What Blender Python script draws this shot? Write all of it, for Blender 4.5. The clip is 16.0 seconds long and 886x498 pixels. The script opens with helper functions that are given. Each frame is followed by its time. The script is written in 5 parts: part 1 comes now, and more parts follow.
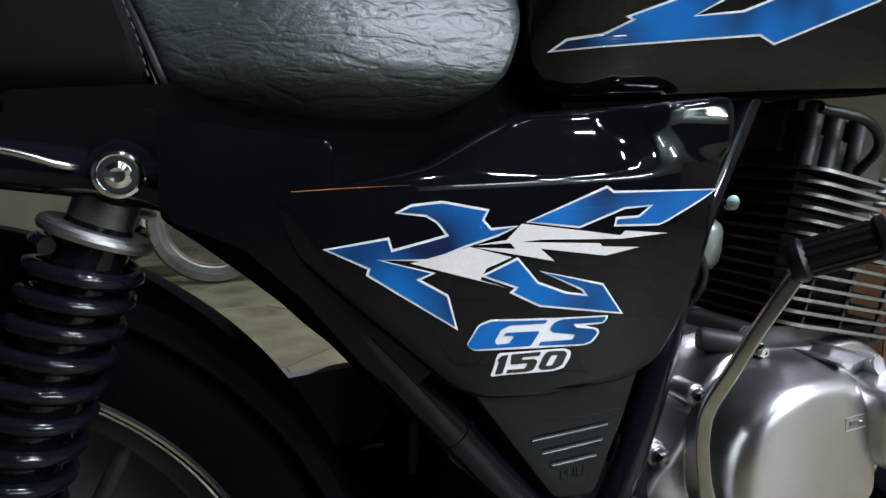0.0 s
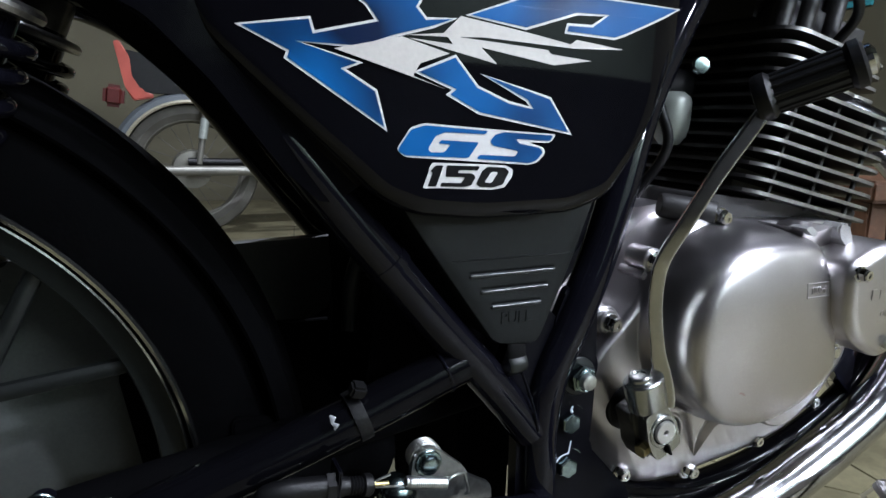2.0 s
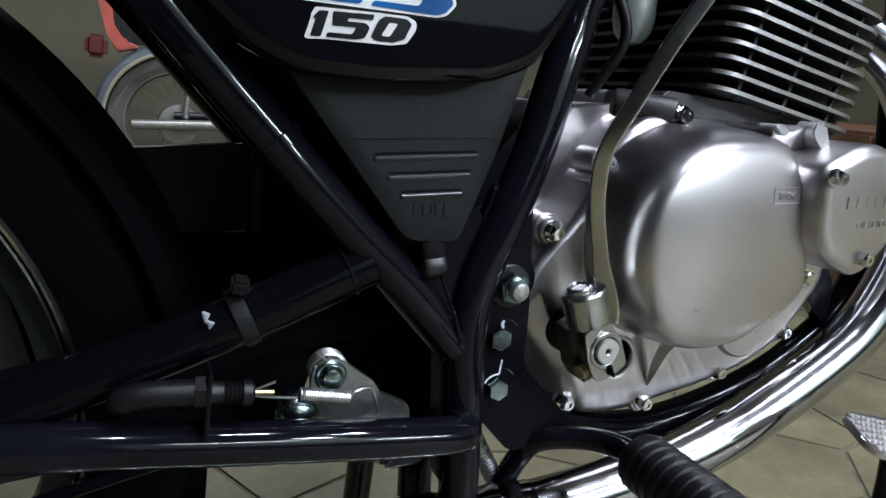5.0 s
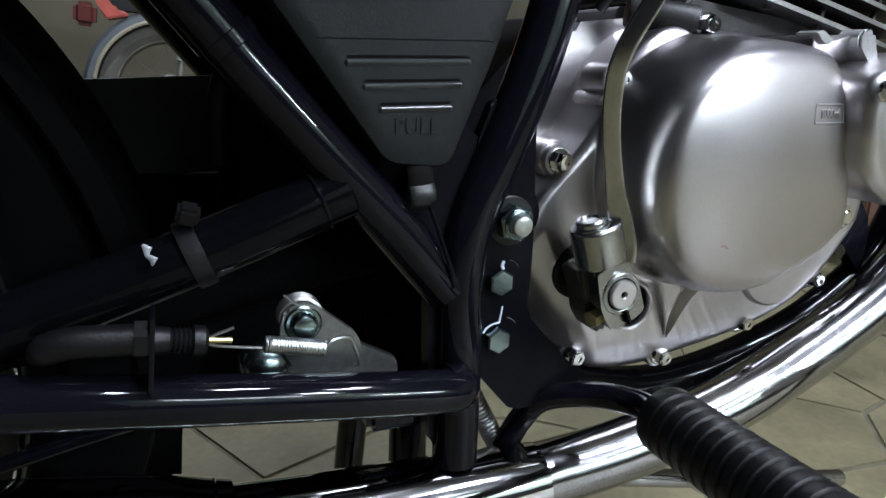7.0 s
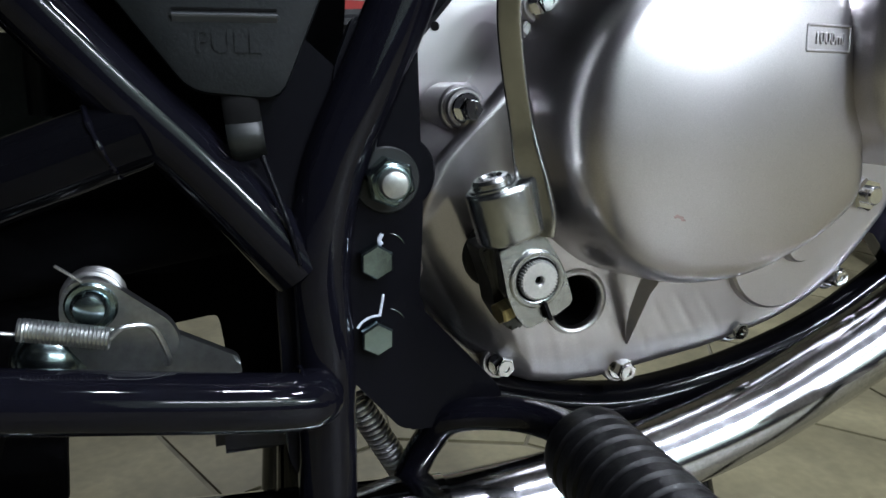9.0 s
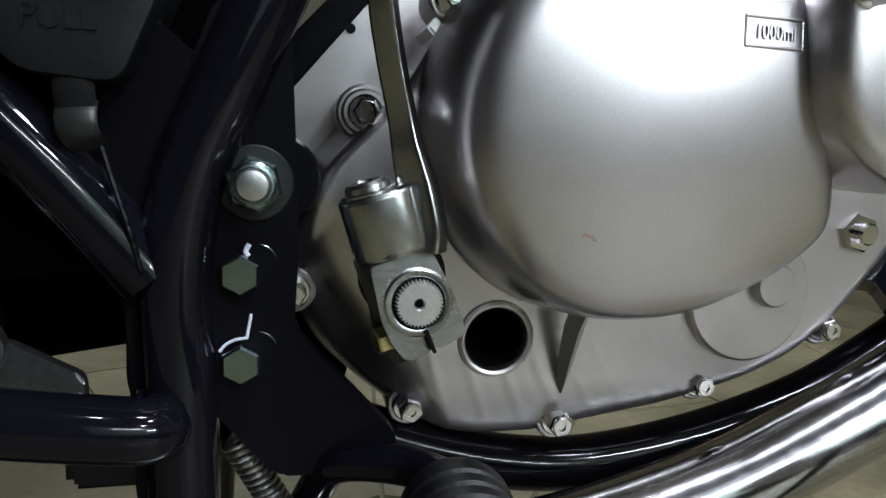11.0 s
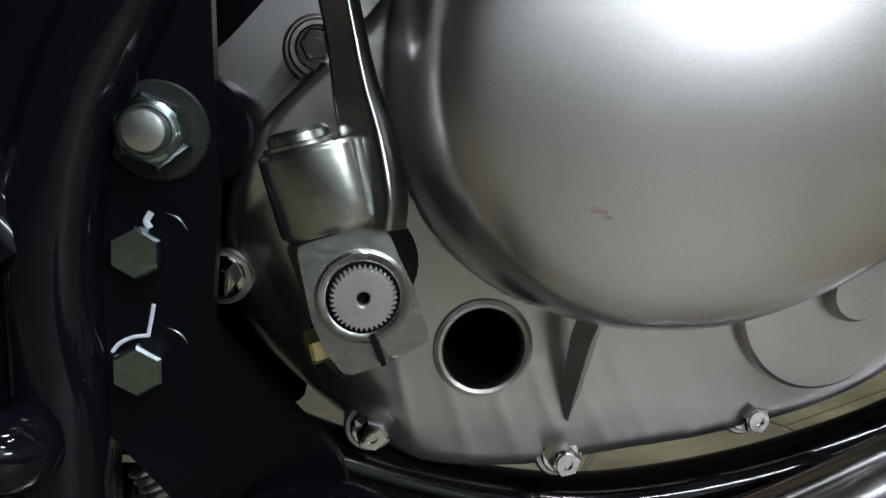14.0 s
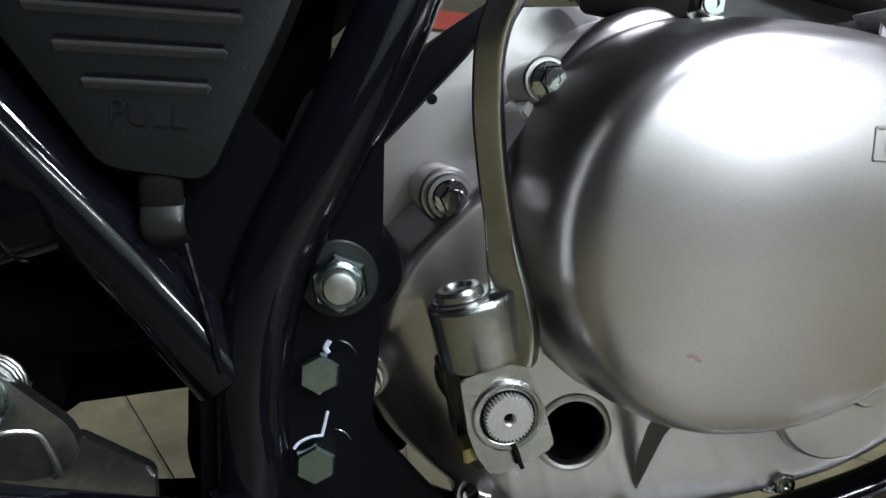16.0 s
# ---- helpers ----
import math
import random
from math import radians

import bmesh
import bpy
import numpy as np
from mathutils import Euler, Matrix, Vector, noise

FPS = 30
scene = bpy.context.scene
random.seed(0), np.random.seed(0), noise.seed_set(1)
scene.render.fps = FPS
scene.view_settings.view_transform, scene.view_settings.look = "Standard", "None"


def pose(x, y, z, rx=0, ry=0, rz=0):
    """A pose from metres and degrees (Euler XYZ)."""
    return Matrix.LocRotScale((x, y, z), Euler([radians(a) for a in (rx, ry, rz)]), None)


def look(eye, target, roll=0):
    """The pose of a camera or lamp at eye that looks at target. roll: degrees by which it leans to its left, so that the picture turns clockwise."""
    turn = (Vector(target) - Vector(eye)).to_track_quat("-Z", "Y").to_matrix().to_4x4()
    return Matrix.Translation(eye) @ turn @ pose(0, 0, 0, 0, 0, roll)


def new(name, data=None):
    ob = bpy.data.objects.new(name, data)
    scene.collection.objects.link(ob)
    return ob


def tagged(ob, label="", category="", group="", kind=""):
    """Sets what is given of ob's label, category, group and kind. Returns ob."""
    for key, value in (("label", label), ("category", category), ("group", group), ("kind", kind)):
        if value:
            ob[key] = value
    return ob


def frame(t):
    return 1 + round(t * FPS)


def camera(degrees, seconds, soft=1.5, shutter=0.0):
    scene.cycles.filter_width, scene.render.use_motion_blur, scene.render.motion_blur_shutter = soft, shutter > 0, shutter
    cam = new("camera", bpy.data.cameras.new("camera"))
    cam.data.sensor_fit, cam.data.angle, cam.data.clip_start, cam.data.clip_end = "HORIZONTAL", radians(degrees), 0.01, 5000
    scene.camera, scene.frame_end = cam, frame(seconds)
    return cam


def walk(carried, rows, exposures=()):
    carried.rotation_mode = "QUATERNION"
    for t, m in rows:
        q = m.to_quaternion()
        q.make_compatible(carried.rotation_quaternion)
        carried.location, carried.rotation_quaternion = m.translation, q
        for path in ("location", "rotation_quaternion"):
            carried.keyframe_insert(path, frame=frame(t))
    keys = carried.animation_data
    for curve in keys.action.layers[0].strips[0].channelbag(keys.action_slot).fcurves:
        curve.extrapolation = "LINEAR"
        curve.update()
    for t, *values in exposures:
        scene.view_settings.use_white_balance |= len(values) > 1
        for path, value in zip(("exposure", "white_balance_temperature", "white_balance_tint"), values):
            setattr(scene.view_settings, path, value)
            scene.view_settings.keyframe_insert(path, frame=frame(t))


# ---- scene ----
cam = camera(67.3, 16.0)
ROWS = [
    (0.0, -0.3428, -0.3235, 0.6277, 81.15, 0.21, -22.57),
    (0.5, -0.3352, -0.3268, 0.6238, 81.04, -0.1, -23.09),
    (1.0, -0.3222, -0.3312, 0.6039, 81.52, -0.78, -23.25),
    (1.5, -0.3163, -0.3288, 0.5619, 80.45, -1.97, -23.45),
    (2.0, -0.3081, -0.3207, 0.5334, 79.14, -1.68, -23.34),
    (2.5, -0.3036, -0.3295, 0.5239, 78.92, -1.93, -23.31),
    (3.0, -0.2907, -0.3302, 0.5142, 77.67, -1.51, -23.28),
    (3.5, -0.2614, -0.3234, 0.4996, 77.4, -1.32, -25.05),
    (3.7, -0.2537, -0.3205, 0.4921, 77.0, -1.63, -24.55),
    (5.8, -0.2376, -0.2827, 0.472, 76.47, -2.07, -22.61),
    (6.0, -0.235, -0.2759, 0.4676, 76.4, -1.68, -22.5),
    (6.5, -0.2288, -0.2631, 0.4627, 75.79, -1.05, -22.18),
    (7.0, -0.2174, -0.2643, 0.4461, 74.38, -1.54, -22.91),
    (7.5, -0.2289, -0.2678, 0.4279, 73.2, -2.13, -21.04),
    (8.0, -0.196, -0.2556, 0.4321, 73.89, -1.39, -22.81),
    (8.5, -0.1492, -0.2376, 0.4222, 75.86, -1.9, -21.23),
    (9.0, -0.1132, -0.2253, 0.4059, 76.07, -0.86, -17.87),
    (9.2, -0.0958, -0.2283, 0.404, 76.72, -0.74, -16.69),
    (11.3, -0.0339, -0.2019, 0.384, 81.09, -2.23, -11.74),
    (11.5, -0.0255, -0.1933, 0.3828, 81.05, -1.82, -10.81),
    (12.0, 0.0018, -0.1803, 0.3704, 79.67, -1.82, -10.24),
    (12.5, 0.0006, -0.1703, 0.3695, 80.09, -2.82, -9.86),
    (13.0, 0.0008, -0.1633, 0.3734, 80.87, -3.03, -9.18),
    (13.5, -0.0001, -0.1636, 0.3783, 81.45, -2.62, -9.31),
    (14.0, -0.0072, -0.1583, 0.3711, 80.71, -3.41, -8.78),
    (14.5, -0.0106, -0.1539, 0.374, 81.06, -3.5, -8.6),
    (15.0, -0.0119, -0.1517, 0.3684, 80.66, -4.3, -8.77),
    (15.5, -0.0161, -0.1526, 0.3705, 79.83, -4.44, -9.48),
    (16.0, -0.0632, -0.1889, 0.4201, 79.81, -4.2, -10.6),
]
walk(cam, [(t, pose(*p)) for t, *p in ROWS], [(0.0, 0.64, 6200, 14.5), (3.7, 0.47, 6150, 14), (9.2, 0.48, 6200, 14), (11.5, 0.13, 6450, 12.5), (12.5, 0.05, 6500, 12), (15.5, 0.03, 6500, 12), (16.0, 0.27, 6450, 12.5)])

# ---- world, lamps, exposure ----
FLOOR = -0.025
world = bpy.data.worlds.new("world")
scene.world = world
world.use_nodes = True
world.node_tree.nodes["Background"].inputs[0].default_value = (0.05, 0.055, 0.06, 1)
world.node_tree.nodes["Background"].inputs[1].default_value = 0.3
scene.view_settings.exposure = 0.0


def lamp(name, at, target, w, h, power, colour=(1, 1, 0.97)):
    data = bpy.data.lights.new(name, "AREA")
    data.shape, data.size, data.size_y, data.energy, data.color = "RECTANGLE", w, h, power, colour
    ob = new(name, data)
    ob.matrix_world = look(at, target)
    return ob


# ---- materials ----
def material(name, colour, rough=0.5, metal=0.0, coat=0.0, grain=0.0, grain_scale=400.0, bump=0.0, bump_scale=300.0,
             stain=0.0, stain_scale=12.0, rough_var=0.0, spec=0.5, coat_rough=0.03):
    m = bpy.data.materials.new(name)
    m.use_nodes = True
    nt = m.node_tree
    b = nt.nodes["Principled BSDF"]
    b.inputs["Base Color"].default_value = (*colour, 1)
    b.inputs["Roughness"].default_value = rough
    b.inputs["Metallic"].default_value = metal
    b.inputs["Coat Weight"].default_value = coat
    b.inputs["Coat Roughness"].default_value = coat_rough
    b.inputs["Specular IOR Level"].default_value = spec
    tc = nt.nodes.new("ShaderNodeTexCoord")

    def noise_node(scale, detail=4.0):
        n = nt.nodes.new("ShaderNodeTexNoise")
        n.inputs["Scale"].default_value = scale
        n.inputs["Detail"].default_value = detail
        nt.links.new(tc.outputs["Object"], n.inputs["Vector"])
        return n
    if grain or stain:
        mixes = []
        for amount, scale in ((grain, grain_scale), (stain, stain_scale)):
            if not amount:
                continue
            n = noise_node(scale)
            r = nt.nodes.new("ShaderNodeMapRange")
            r.inputs["From Min"].default_value, r.inputs["From Max"].default_value = 0.3, 0.7
            r.inputs["To Min"].default_value, r.inputs["To Max"].default_value = 1 - amount, 1 + amount
            nt.links.new(n.outputs["Fac"], r.inputs["Value"])
            mixes.append(r)
        val = mixes[0].outputs[0]
        if len(mixes) == 2:
            mu = nt.nodes.new("ShaderNodeMath")
            mu.operation = "MULTIPLY"
            nt.links.new(mixes[0].outputs[0], mu.inputs[0])
            nt.links.new(mixes[1].outputs[0], mu.inputs[1])
            val = mu.outputs[0]
        sc = nt.nodes.new("ShaderNodeVectorMath")
        sc.operation = "SCALE"
        sc.inputs[0].default_value = colour
        nt.links.new(val, sc.inputs["Scale"])
        nt.links.new(sc.outputs["Vector"], b.inputs["Base Color"])
    if rough_var:
        n = noise_node(stain_scale * 3)
        r = nt.nodes.new("ShaderNodeMapRange")
        r.inputs["To Min"].default_value, r.inputs["To Max"].default_value = max(0.01, rough - rough_var), rough + rough_var
        nt.links.new(n.outputs["Fac"], r.inputs["Value"])
        nt.links.new(r.outputs[0], b.inputs["Roughness"])
    if bump:
        n = noise_node(bump_scale, 5.0)
        bp = nt.nodes.new("ShaderNodeBump")
        bp.inputs["Strength"].default_value = bump
        bp.inputs["Distance"].default_value = 0.001
        nt.links.new(n.outputs["Fac"], bp.inputs["Height"])
        nt.links.new(bp.outputs[0], b.inputs["Normal"])
    return m


PAINT = material("black_gloss_paint", (0.0025, 0.0025, 0.0036), 0.035, rough_var=0.015, spec=0.3)
FRAME = material("black_frame_paint", (0.0040, 0.0040, 0.0065), 0.045, bump=0.05, bump_scale=120, rough_var=0.02, spec=0.28)
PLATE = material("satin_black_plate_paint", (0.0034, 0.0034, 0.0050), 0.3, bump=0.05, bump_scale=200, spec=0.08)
PLASTIC = material("dark_grey_plastic", (0.0062, 0.0077, 0.0084), 0.42, spec=0.25, bump=0.12, bump_scale=900, grain=0.12, stain=0.1)
RUBBER = material("black_rubber", (0.0045, 0.0045, 0.005), 0.42, spec=0.3, bump=0.2, bump_scale=500, stain=0.25, stain_scale=40)
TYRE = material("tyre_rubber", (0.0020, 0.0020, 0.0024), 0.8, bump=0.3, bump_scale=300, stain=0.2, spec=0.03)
CHROME = material("chrome", (0.78, 0.78, 0.79), 0.06, 1.0, bump=0.015, bump_scale=60, rough_var=0.03)
STEEL = material("polished_lever_steel", (0.42, 0.43, 0.42), 0.25, 1.0, grain=0.10, grain_scale=600, bump=0.09, bump_scale=240, stain=0.08, stain_scale=60, rough_var=0.06)
ARM = material("worn_chrome_lever", (0.52, 0.52, 0.51), 0.19, 1.0, grain=0.06, grain_scale=600, bump=0.04, bump_scale=240, stain=0.08, stain_scale=60, rough_var=0.06)
SPRING = material("dull_spring_steel", (0.50, 0.50, 0.49), 0.36, 1.0, grain=0.08, stain=0.1, stain_scale=80)
ZINC = material("zinc_plate", (0.255, 0.325, 0.325), 0.21, 1.0, grain=0.12, stain=0.15, stain_scale=90, bump=0.05, bump_scale=500)
BRIGHTZINC = material("bright_zinc_plate", (0.58, 0.60, 0.59), 0.34, 1.0, grain=0.12, stain=0.15, stain_scale=90, bump=0.05, bump_scale=500)
DULLZINC = material("dull_zinc_plate", (0.33, 0.34, 0.335), 0.36, 1.0, grain=0.12, stain=0.22, stain_scale=60, bump=0.05, bump_scale=500)
# dark steel: painted shade on the clamp back, plain colour on the shock neck
DARKENED = material("darkened_steel", (0.10, 0.10, 0.095), 0.35, 0.8, stain=0.3, stain_scale=120)
BRASS = material("gold_zinc", (0.62, 0.52, 0.25), 0.35, 1.0, grain=0.1, stain=0.2, stain_scale=150)
ALU = material("silver_engine_paint", (0.59, 0.565, 0.575), 0.33, 1.0, coat=0.35, coat_rough=0.09, grain=0.10, grain_scale=2500, stain=0.04, stain_scale=18, rough_var=0.04)
CLAMP = material("cast_clamp_steel", (0.40, 0.41, 0.40), 0.25, 1.0, grain=0.08, grain_scale=900, bump=0.14, bump_scale=420, stain=0.08, stain_scale=90, rough_var=0.06)
THREAD = material("grey_thread", (0.045, 0.045, 0.05), 0.8)
TAPE = material("grey_torn_tape", (0.30, 0.31, 0.33), 0.6, grain=0.2, grain_scale=700)
SATIN = material("satin_black_tube_paint", (0.0022, 0.0022, 0.003), 0.10, bump=0.06, bump_scale=150, rough_var=0.04, spec=0.11)
PEARL = material("warm_white_decal", (0.60, 0.57, 0.54), 0.3, coat=0.3, grain=0.05, stain=0.05)
GOLD = material("gold_red_line", (0.45, 0.13, 0.03), 0.3, 0.3, stain=0.3, stain_scale=60)
CAST = material("grey_cast_aluminium", (0.40, 0.40, 0.40), 0.45, 0.7, grain=0.12, grain_scale=900, bump=0.25, bump_scale=700, stain=0.1, stain_scale=50)
FIN = material("black_cylinder_paint", (0.022, 0.021, 0.021), 0.45, bump=0.2, bump_scale=500, stain=0.2, stain_scale=40)
EDGE = material("machined_fin_edge", (0.36, 0.355, 0.35), 0.40, 1.0, grain=0.15, grain_scale=600, stain=0.15, stain_scale=60)
WHITE = material("silver_white_decal", (0.68, 0.67, 0.66), 0.3, coat=0.4, grain=0.05, stain=0.04)
BLACKINK = material("black_decal", (0.006, 0.006, 0.007), 0.2, coat=0.5)
# near-black that paints shade into recesses; the rubber strap is truly black
DARK = material("near_black_shade_and_strap", (0.004, 0.004, 0.004), 0.8, stain=0.2, spec=0.1)
DARKCHROME = material("dulled_chrome", (0.5, 0.5, 0.52), 0.18, 1.0, stain=0.15, stain_scale=60, rough_var=0.06)
RIM = material("chrome_rim_lip", (0.55, 0.55, 0.52), 0.22, 1.0, rough_var=0.06)
WHEEL = material("dark_alloy_wheel", (0.012, 0.014, 0.0135), 0.4, 0.2, grain=0.1, stain=0.15)
PIPE = material("scuffed_chrome", (0.42, 0.42, 0.43), 0.14, 1.0, grain=0.15, grain_scale=700, bump=0.05, bump_scale=90, stain=0.06, stain_scale=60, rough_var=0.06)
# lighter, glossier copy of the plastic; paints the lamp highlight on the ledges
LIT_PLASTIC = material("lightened_glossy_plastic", (0.04, 0.044, 0.047), 0.28, spec=0.7)
GUARD = material("grey_green_plastic", (0.085, 0.092, 0.088), 0.5, grain=0.1, stain=0.2, stain_scale=8, bump=0.1, bump_scale=400)
CHALK = material("white_paint_mark", (0.62, 0.66, 0.74), 0.6, grain=0.15, grain_scale=900)


def seat_material():
    m = material("black_seat_vinyl", (0.036, 0.043, 0.041), 0.44, stain=0.2, spec=0.75)
    nt = m.node_tree
    b = nt.nodes["Principled BSDF"]
    tc = nt.nodes.new("ShaderNodeTexCoord")
    L = nt.links.new

    def node(kind, **values):
        n = nt.nodes.new(kind)
        for k, v in values.items():
            n.inputs[k].default_value = v
        return n

    def maths(op, a, b=0.0):
        n = nt.nodes.new("ShaderNodeMath")
        n.operation = op
        L(a, n.inputs[0])
        n.inputs[1].default_value = b
        return n.outputs[0]
    heights = []
    for turn, stretch, scale, width in ((-32, (0.42, 0.6, 1.3), 36, 0.07), (-52, (0.5, 0.6, 1.2), 66, 0.09), (-14, (0.5, 0.6, 1.1), 100, 0.12)):
        mp = node("ShaderNodeMapping", Rotation=(0, radians(turn), 0), Scale=stretch)
        L(tc.outputs["Object"], mp.inputs["Vector"])
        n = node("ShaderNodeTexNoise", Scale=scale, Detail=2.5, Distortion=0.7)
        L(mp.outputs[0], n.inputs["Vector"])
        r = node("ShaderNodeMapRange", **{"From Max": width})
        r.interpolation_type = "SMOOTHSTEP"
        L(maths("ABSOLUTE", maths("SUBTRACT", n.outputs["Fac"], 0.5)), r.inputs["Value"])
        heights.append(r.outputs[0])
    v = node("ShaderNodeTexVoronoi", Scale=620)
    L(tc.outputs["Object"], v.inputs["Vector"])
    last = None
    for h, strength, depth in ((heights[0], 0.42, 0.0010), (heights[1], 0.38, 0.0007), (heights[2], 0.30, 0.0005), (v.outputs["Distance"], 0.26, 0.0005)):
        bp = node("ShaderNodeBump", Strength=strength, Distance=depth)
        L(h, bp.inputs["Height"])
        if last:
            L(last, bp.inputs["Normal"])
        last = bp.outputs[0]
    L(last, b.inputs["Normal"])
    return m


def blue_material():
    m = material("blue_decal", (0.03, 0.12, 0.42), 0.3, spec=0.2)
    nt = m.node_tree
    b = nt.nodes["Principled BSDF"]
    tc = nt.nodes.new("ShaderNodeTexCoord")
    n = nt.nodes.new("ShaderNodeTexNoise")
    n.inputs["Scale"].default_value, n.inputs["Detail"].default_value = 16, 1
    ramp = nt.nodes.new("ShaderNodeValToRGB")
    ramp.color_ramp.elements[0].position, ramp.color_ramp.elements[0].color = 0.36, (0.004, 0.012, 0.045, 1)
    ramp.color_ramp.elements[1].position, ramp.color_ramp.elements[1].color = 0.62, (0.005, 0.105, 0.34, 1)
    nt.links.new(tc.outputs["Object"], n.inputs["Vector"])
    nt.links.new(n.outputs["Fac"], ramp.inputs[0])
    nt.links.new(ramp.outputs[0], b.inputs["Base Color"])
    return m


SEAT, BLUE = seat_material(), blue_material()
# darker, smoother copy of the seat vinyl; the pillion's shade is in its colour
SHADED_VINYL = material("shaded_seat_vinyl", (0.0026, 0.0026, 0.0034), 0.5, bump=0.2, bump_scale=420, stain=0.2, spec=0.25)


# ---- mesh helpers ----
def thing(name, at, label, category, group="", kind=""):
    ob = new(name)
    ob.location = at
    ob.empty_display_size = 0.05
    return tagged(ob, label, category, group, kind)


def part(name, bm, mat, parent=None, label="", sharp=32):
    me = bpy.data.meshes.new(name)
    bmesh.ops.recalc_face_normals(bm, faces=bm.faces)
    bm.to_mesh(me)
    bm.free()
    me.polygons.foreach_set("use_smooth", [True] * len(me.polygons))
    me.set_sharp_from_angle(angle=radians(sharp))
    me.materials.append(mat)
    ob = new(name, me)
    if parent is not None:
        ob.parent = parent
        if parent.type == "EMPTY":
            ob.matrix_parent_inverse = Matrix.Translation(-parent.location)
    return tagged(ob, label)


def spline(pts, k=8):
    p = [Vector(q) for q in pts]
    p = [2 * p[0] - p[1], *p, 2 * p[-1] - p[-2]]
    out = []
    for i in range(1, len(p) - 2):
        for j in range(k):
            t = j / k
            a, b, c, d = p[i - 1:i + 3]
            out.append(0.5 * (2 * b + (c - a) * t + (2 * a - 5 * b + 4 * c - d) * t * t + (3 * b - a - 3 * c + d) * t ** 3))
    return out + [p[-2]]


def sweep(bm, path, r, n=20, flat=1.0, caps=True):
    """A round bar along path; r is one radius or one per point."""
    path = [Vector(p) for p in path]
    rs = r if isinstance(r, (list, tuple)) else [r] * len(path)
    up = Vector((0.013, 1, 0.017)).normalized()
    rings = []
    for i, p in enumerate(path):
        t = (path[min(i + 1, len(path) - 1)] - path[max(i - 1, 0)]).normalized()
        up = (up - t * up.dot(t))
        if up.length < 1e-4:
            up = t.orthogonal()
        up.normalize()
        side = t.cross(up)
        rings.append([bm.verts.new(p + rs[i] * (math.cos(2 * math.pi * j / n) * side + flat * math.sin(2 * math.pi * j / n) * up)) for j in range(n)])
    for a, b in zip(rings, rings[1:]):
        for j in range(n):
            bm.faces.new((a[j], a[(j + 1) % n], b[(j + 1) % n], b[j]))
    if caps:
        bm.faces.new(rings[0])
        bm.faces.new(rings[-1])
    return bm


def lathe(bm, profile, at, axis, n=32, ends=True):
    """Turns (radius, distance along axis) about the axis through at."""
    at, axis = Vector(at), Vector(axis).normalized()
    u = axis.orthogonal().normalized()
    v = axis.cross(u)
    rings = []
    for r, h in profile:
        if r < 1e-6:
            rings.append([bm.verts.new(at + axis * h)])
        else:
            rings.append([bm.verts.new(at + axis * h + r * (math.cos(2 * math.pi * j / n) * u + math.sin(2 * math.pi * j / n) * v)) for j in range(n)])
    for a, b in zip(rings, rings[1:]):
        for j in range(n):
            if len(a) == 1 and len(b) > 1:
                bm.faces.new((a[0], b[j], b[(j + 1) % n]))
            elif len(b) == 1 and len(a) > 1:
                bm.faces.new((a[j], a[(j + 1) % n], b[0]))
            elif len(a) > 1:
                bm.faces.new((a[j], a[(j + 1) % n], b[(j + 1) % n], b[j]))
    if ends:
        for ring in (rings[0], rings[-1]):
            if len(ring) > 1:
                bm.faces.new(ring)
    return bm


def rounded(pts, r=0.004, k=4):
    """A closed outline with its corners rounded."""
    out = []
    p = [Vector(q) for q in pts]
    for i in range(len(p)):
        a, b, c = p[i - 1], p[i], p[(i + 1) % len(p)]
        d = min(r, (a - b).length * 0.45, (c - b).length * 0.45)
        s, e = b + (a - b).normalized() * d, b + (c - b).normalized() * d
        for j in range(k + 1):
            t = j / k
            out.append((1 - t) ** 2 * s + 2 * t * (1 - t) * b + t * t * e)
    return out


def prism(bm, pts, y0, y1, bevel=0.0, segs=2):
    """An outline in x and z, from y0 (towards the path) to y1, with its front edge bevelled."""
    front = [bm.verts.new((p[0], y0, p[1])) for p in pts]
    back = [bm.verts.new((p[0], y1, p[1])) for p in pts]
    f = bm.faces.new(front)
    bm.faces.new(back[::-1])
    n = len(pts)
    for i in range(n):
        bm.faces.new((front[i], front[(i + 1) % n], back[(i + 1) % n], back[i]))
    if bevel:
        bmesh.ops.bevel(bm, geom=list(f.edges), offset=bevel, segments=segs, affect="EDGES", clamp_overlap=True)
    return bm


def block(bm, m, sx, sy, sz, bevel=0.0, segs=2):
    r = bmesh.ops.create_cube(bm, size=1.0, matrix=m @ Matrix.Diagonal((sx, sy, sz, 1)))
    if bevel:
        es = list({e for v in r["verts"] for e in v.link_edges})
        bmesh.ops.bevel(bm, geom=es, offset=bevel, segments=segs, affect="EDGES", clamp_overlap=True)
    return bm


def resample(pts, n):
    """n points evenly spaced along a closed outline."""
    p = [Vector(q) for q in pts]
    p.append(p[0])
    acc = [0.0]
    for a, b in zip(p, p[1:]):
        acc.append(acc[-1] + (b - a).length)
    out, i = [], 0
    for j in range(n):
        s = acc[-1] * j / n
        while acc[i + 1] < s:
            i += 1
        t = (s - acc[i]) / max(acc[i + 1] - acc[i], 1e-9)
        out.append(p[i].lerp(p[i + 1], t))
    return out


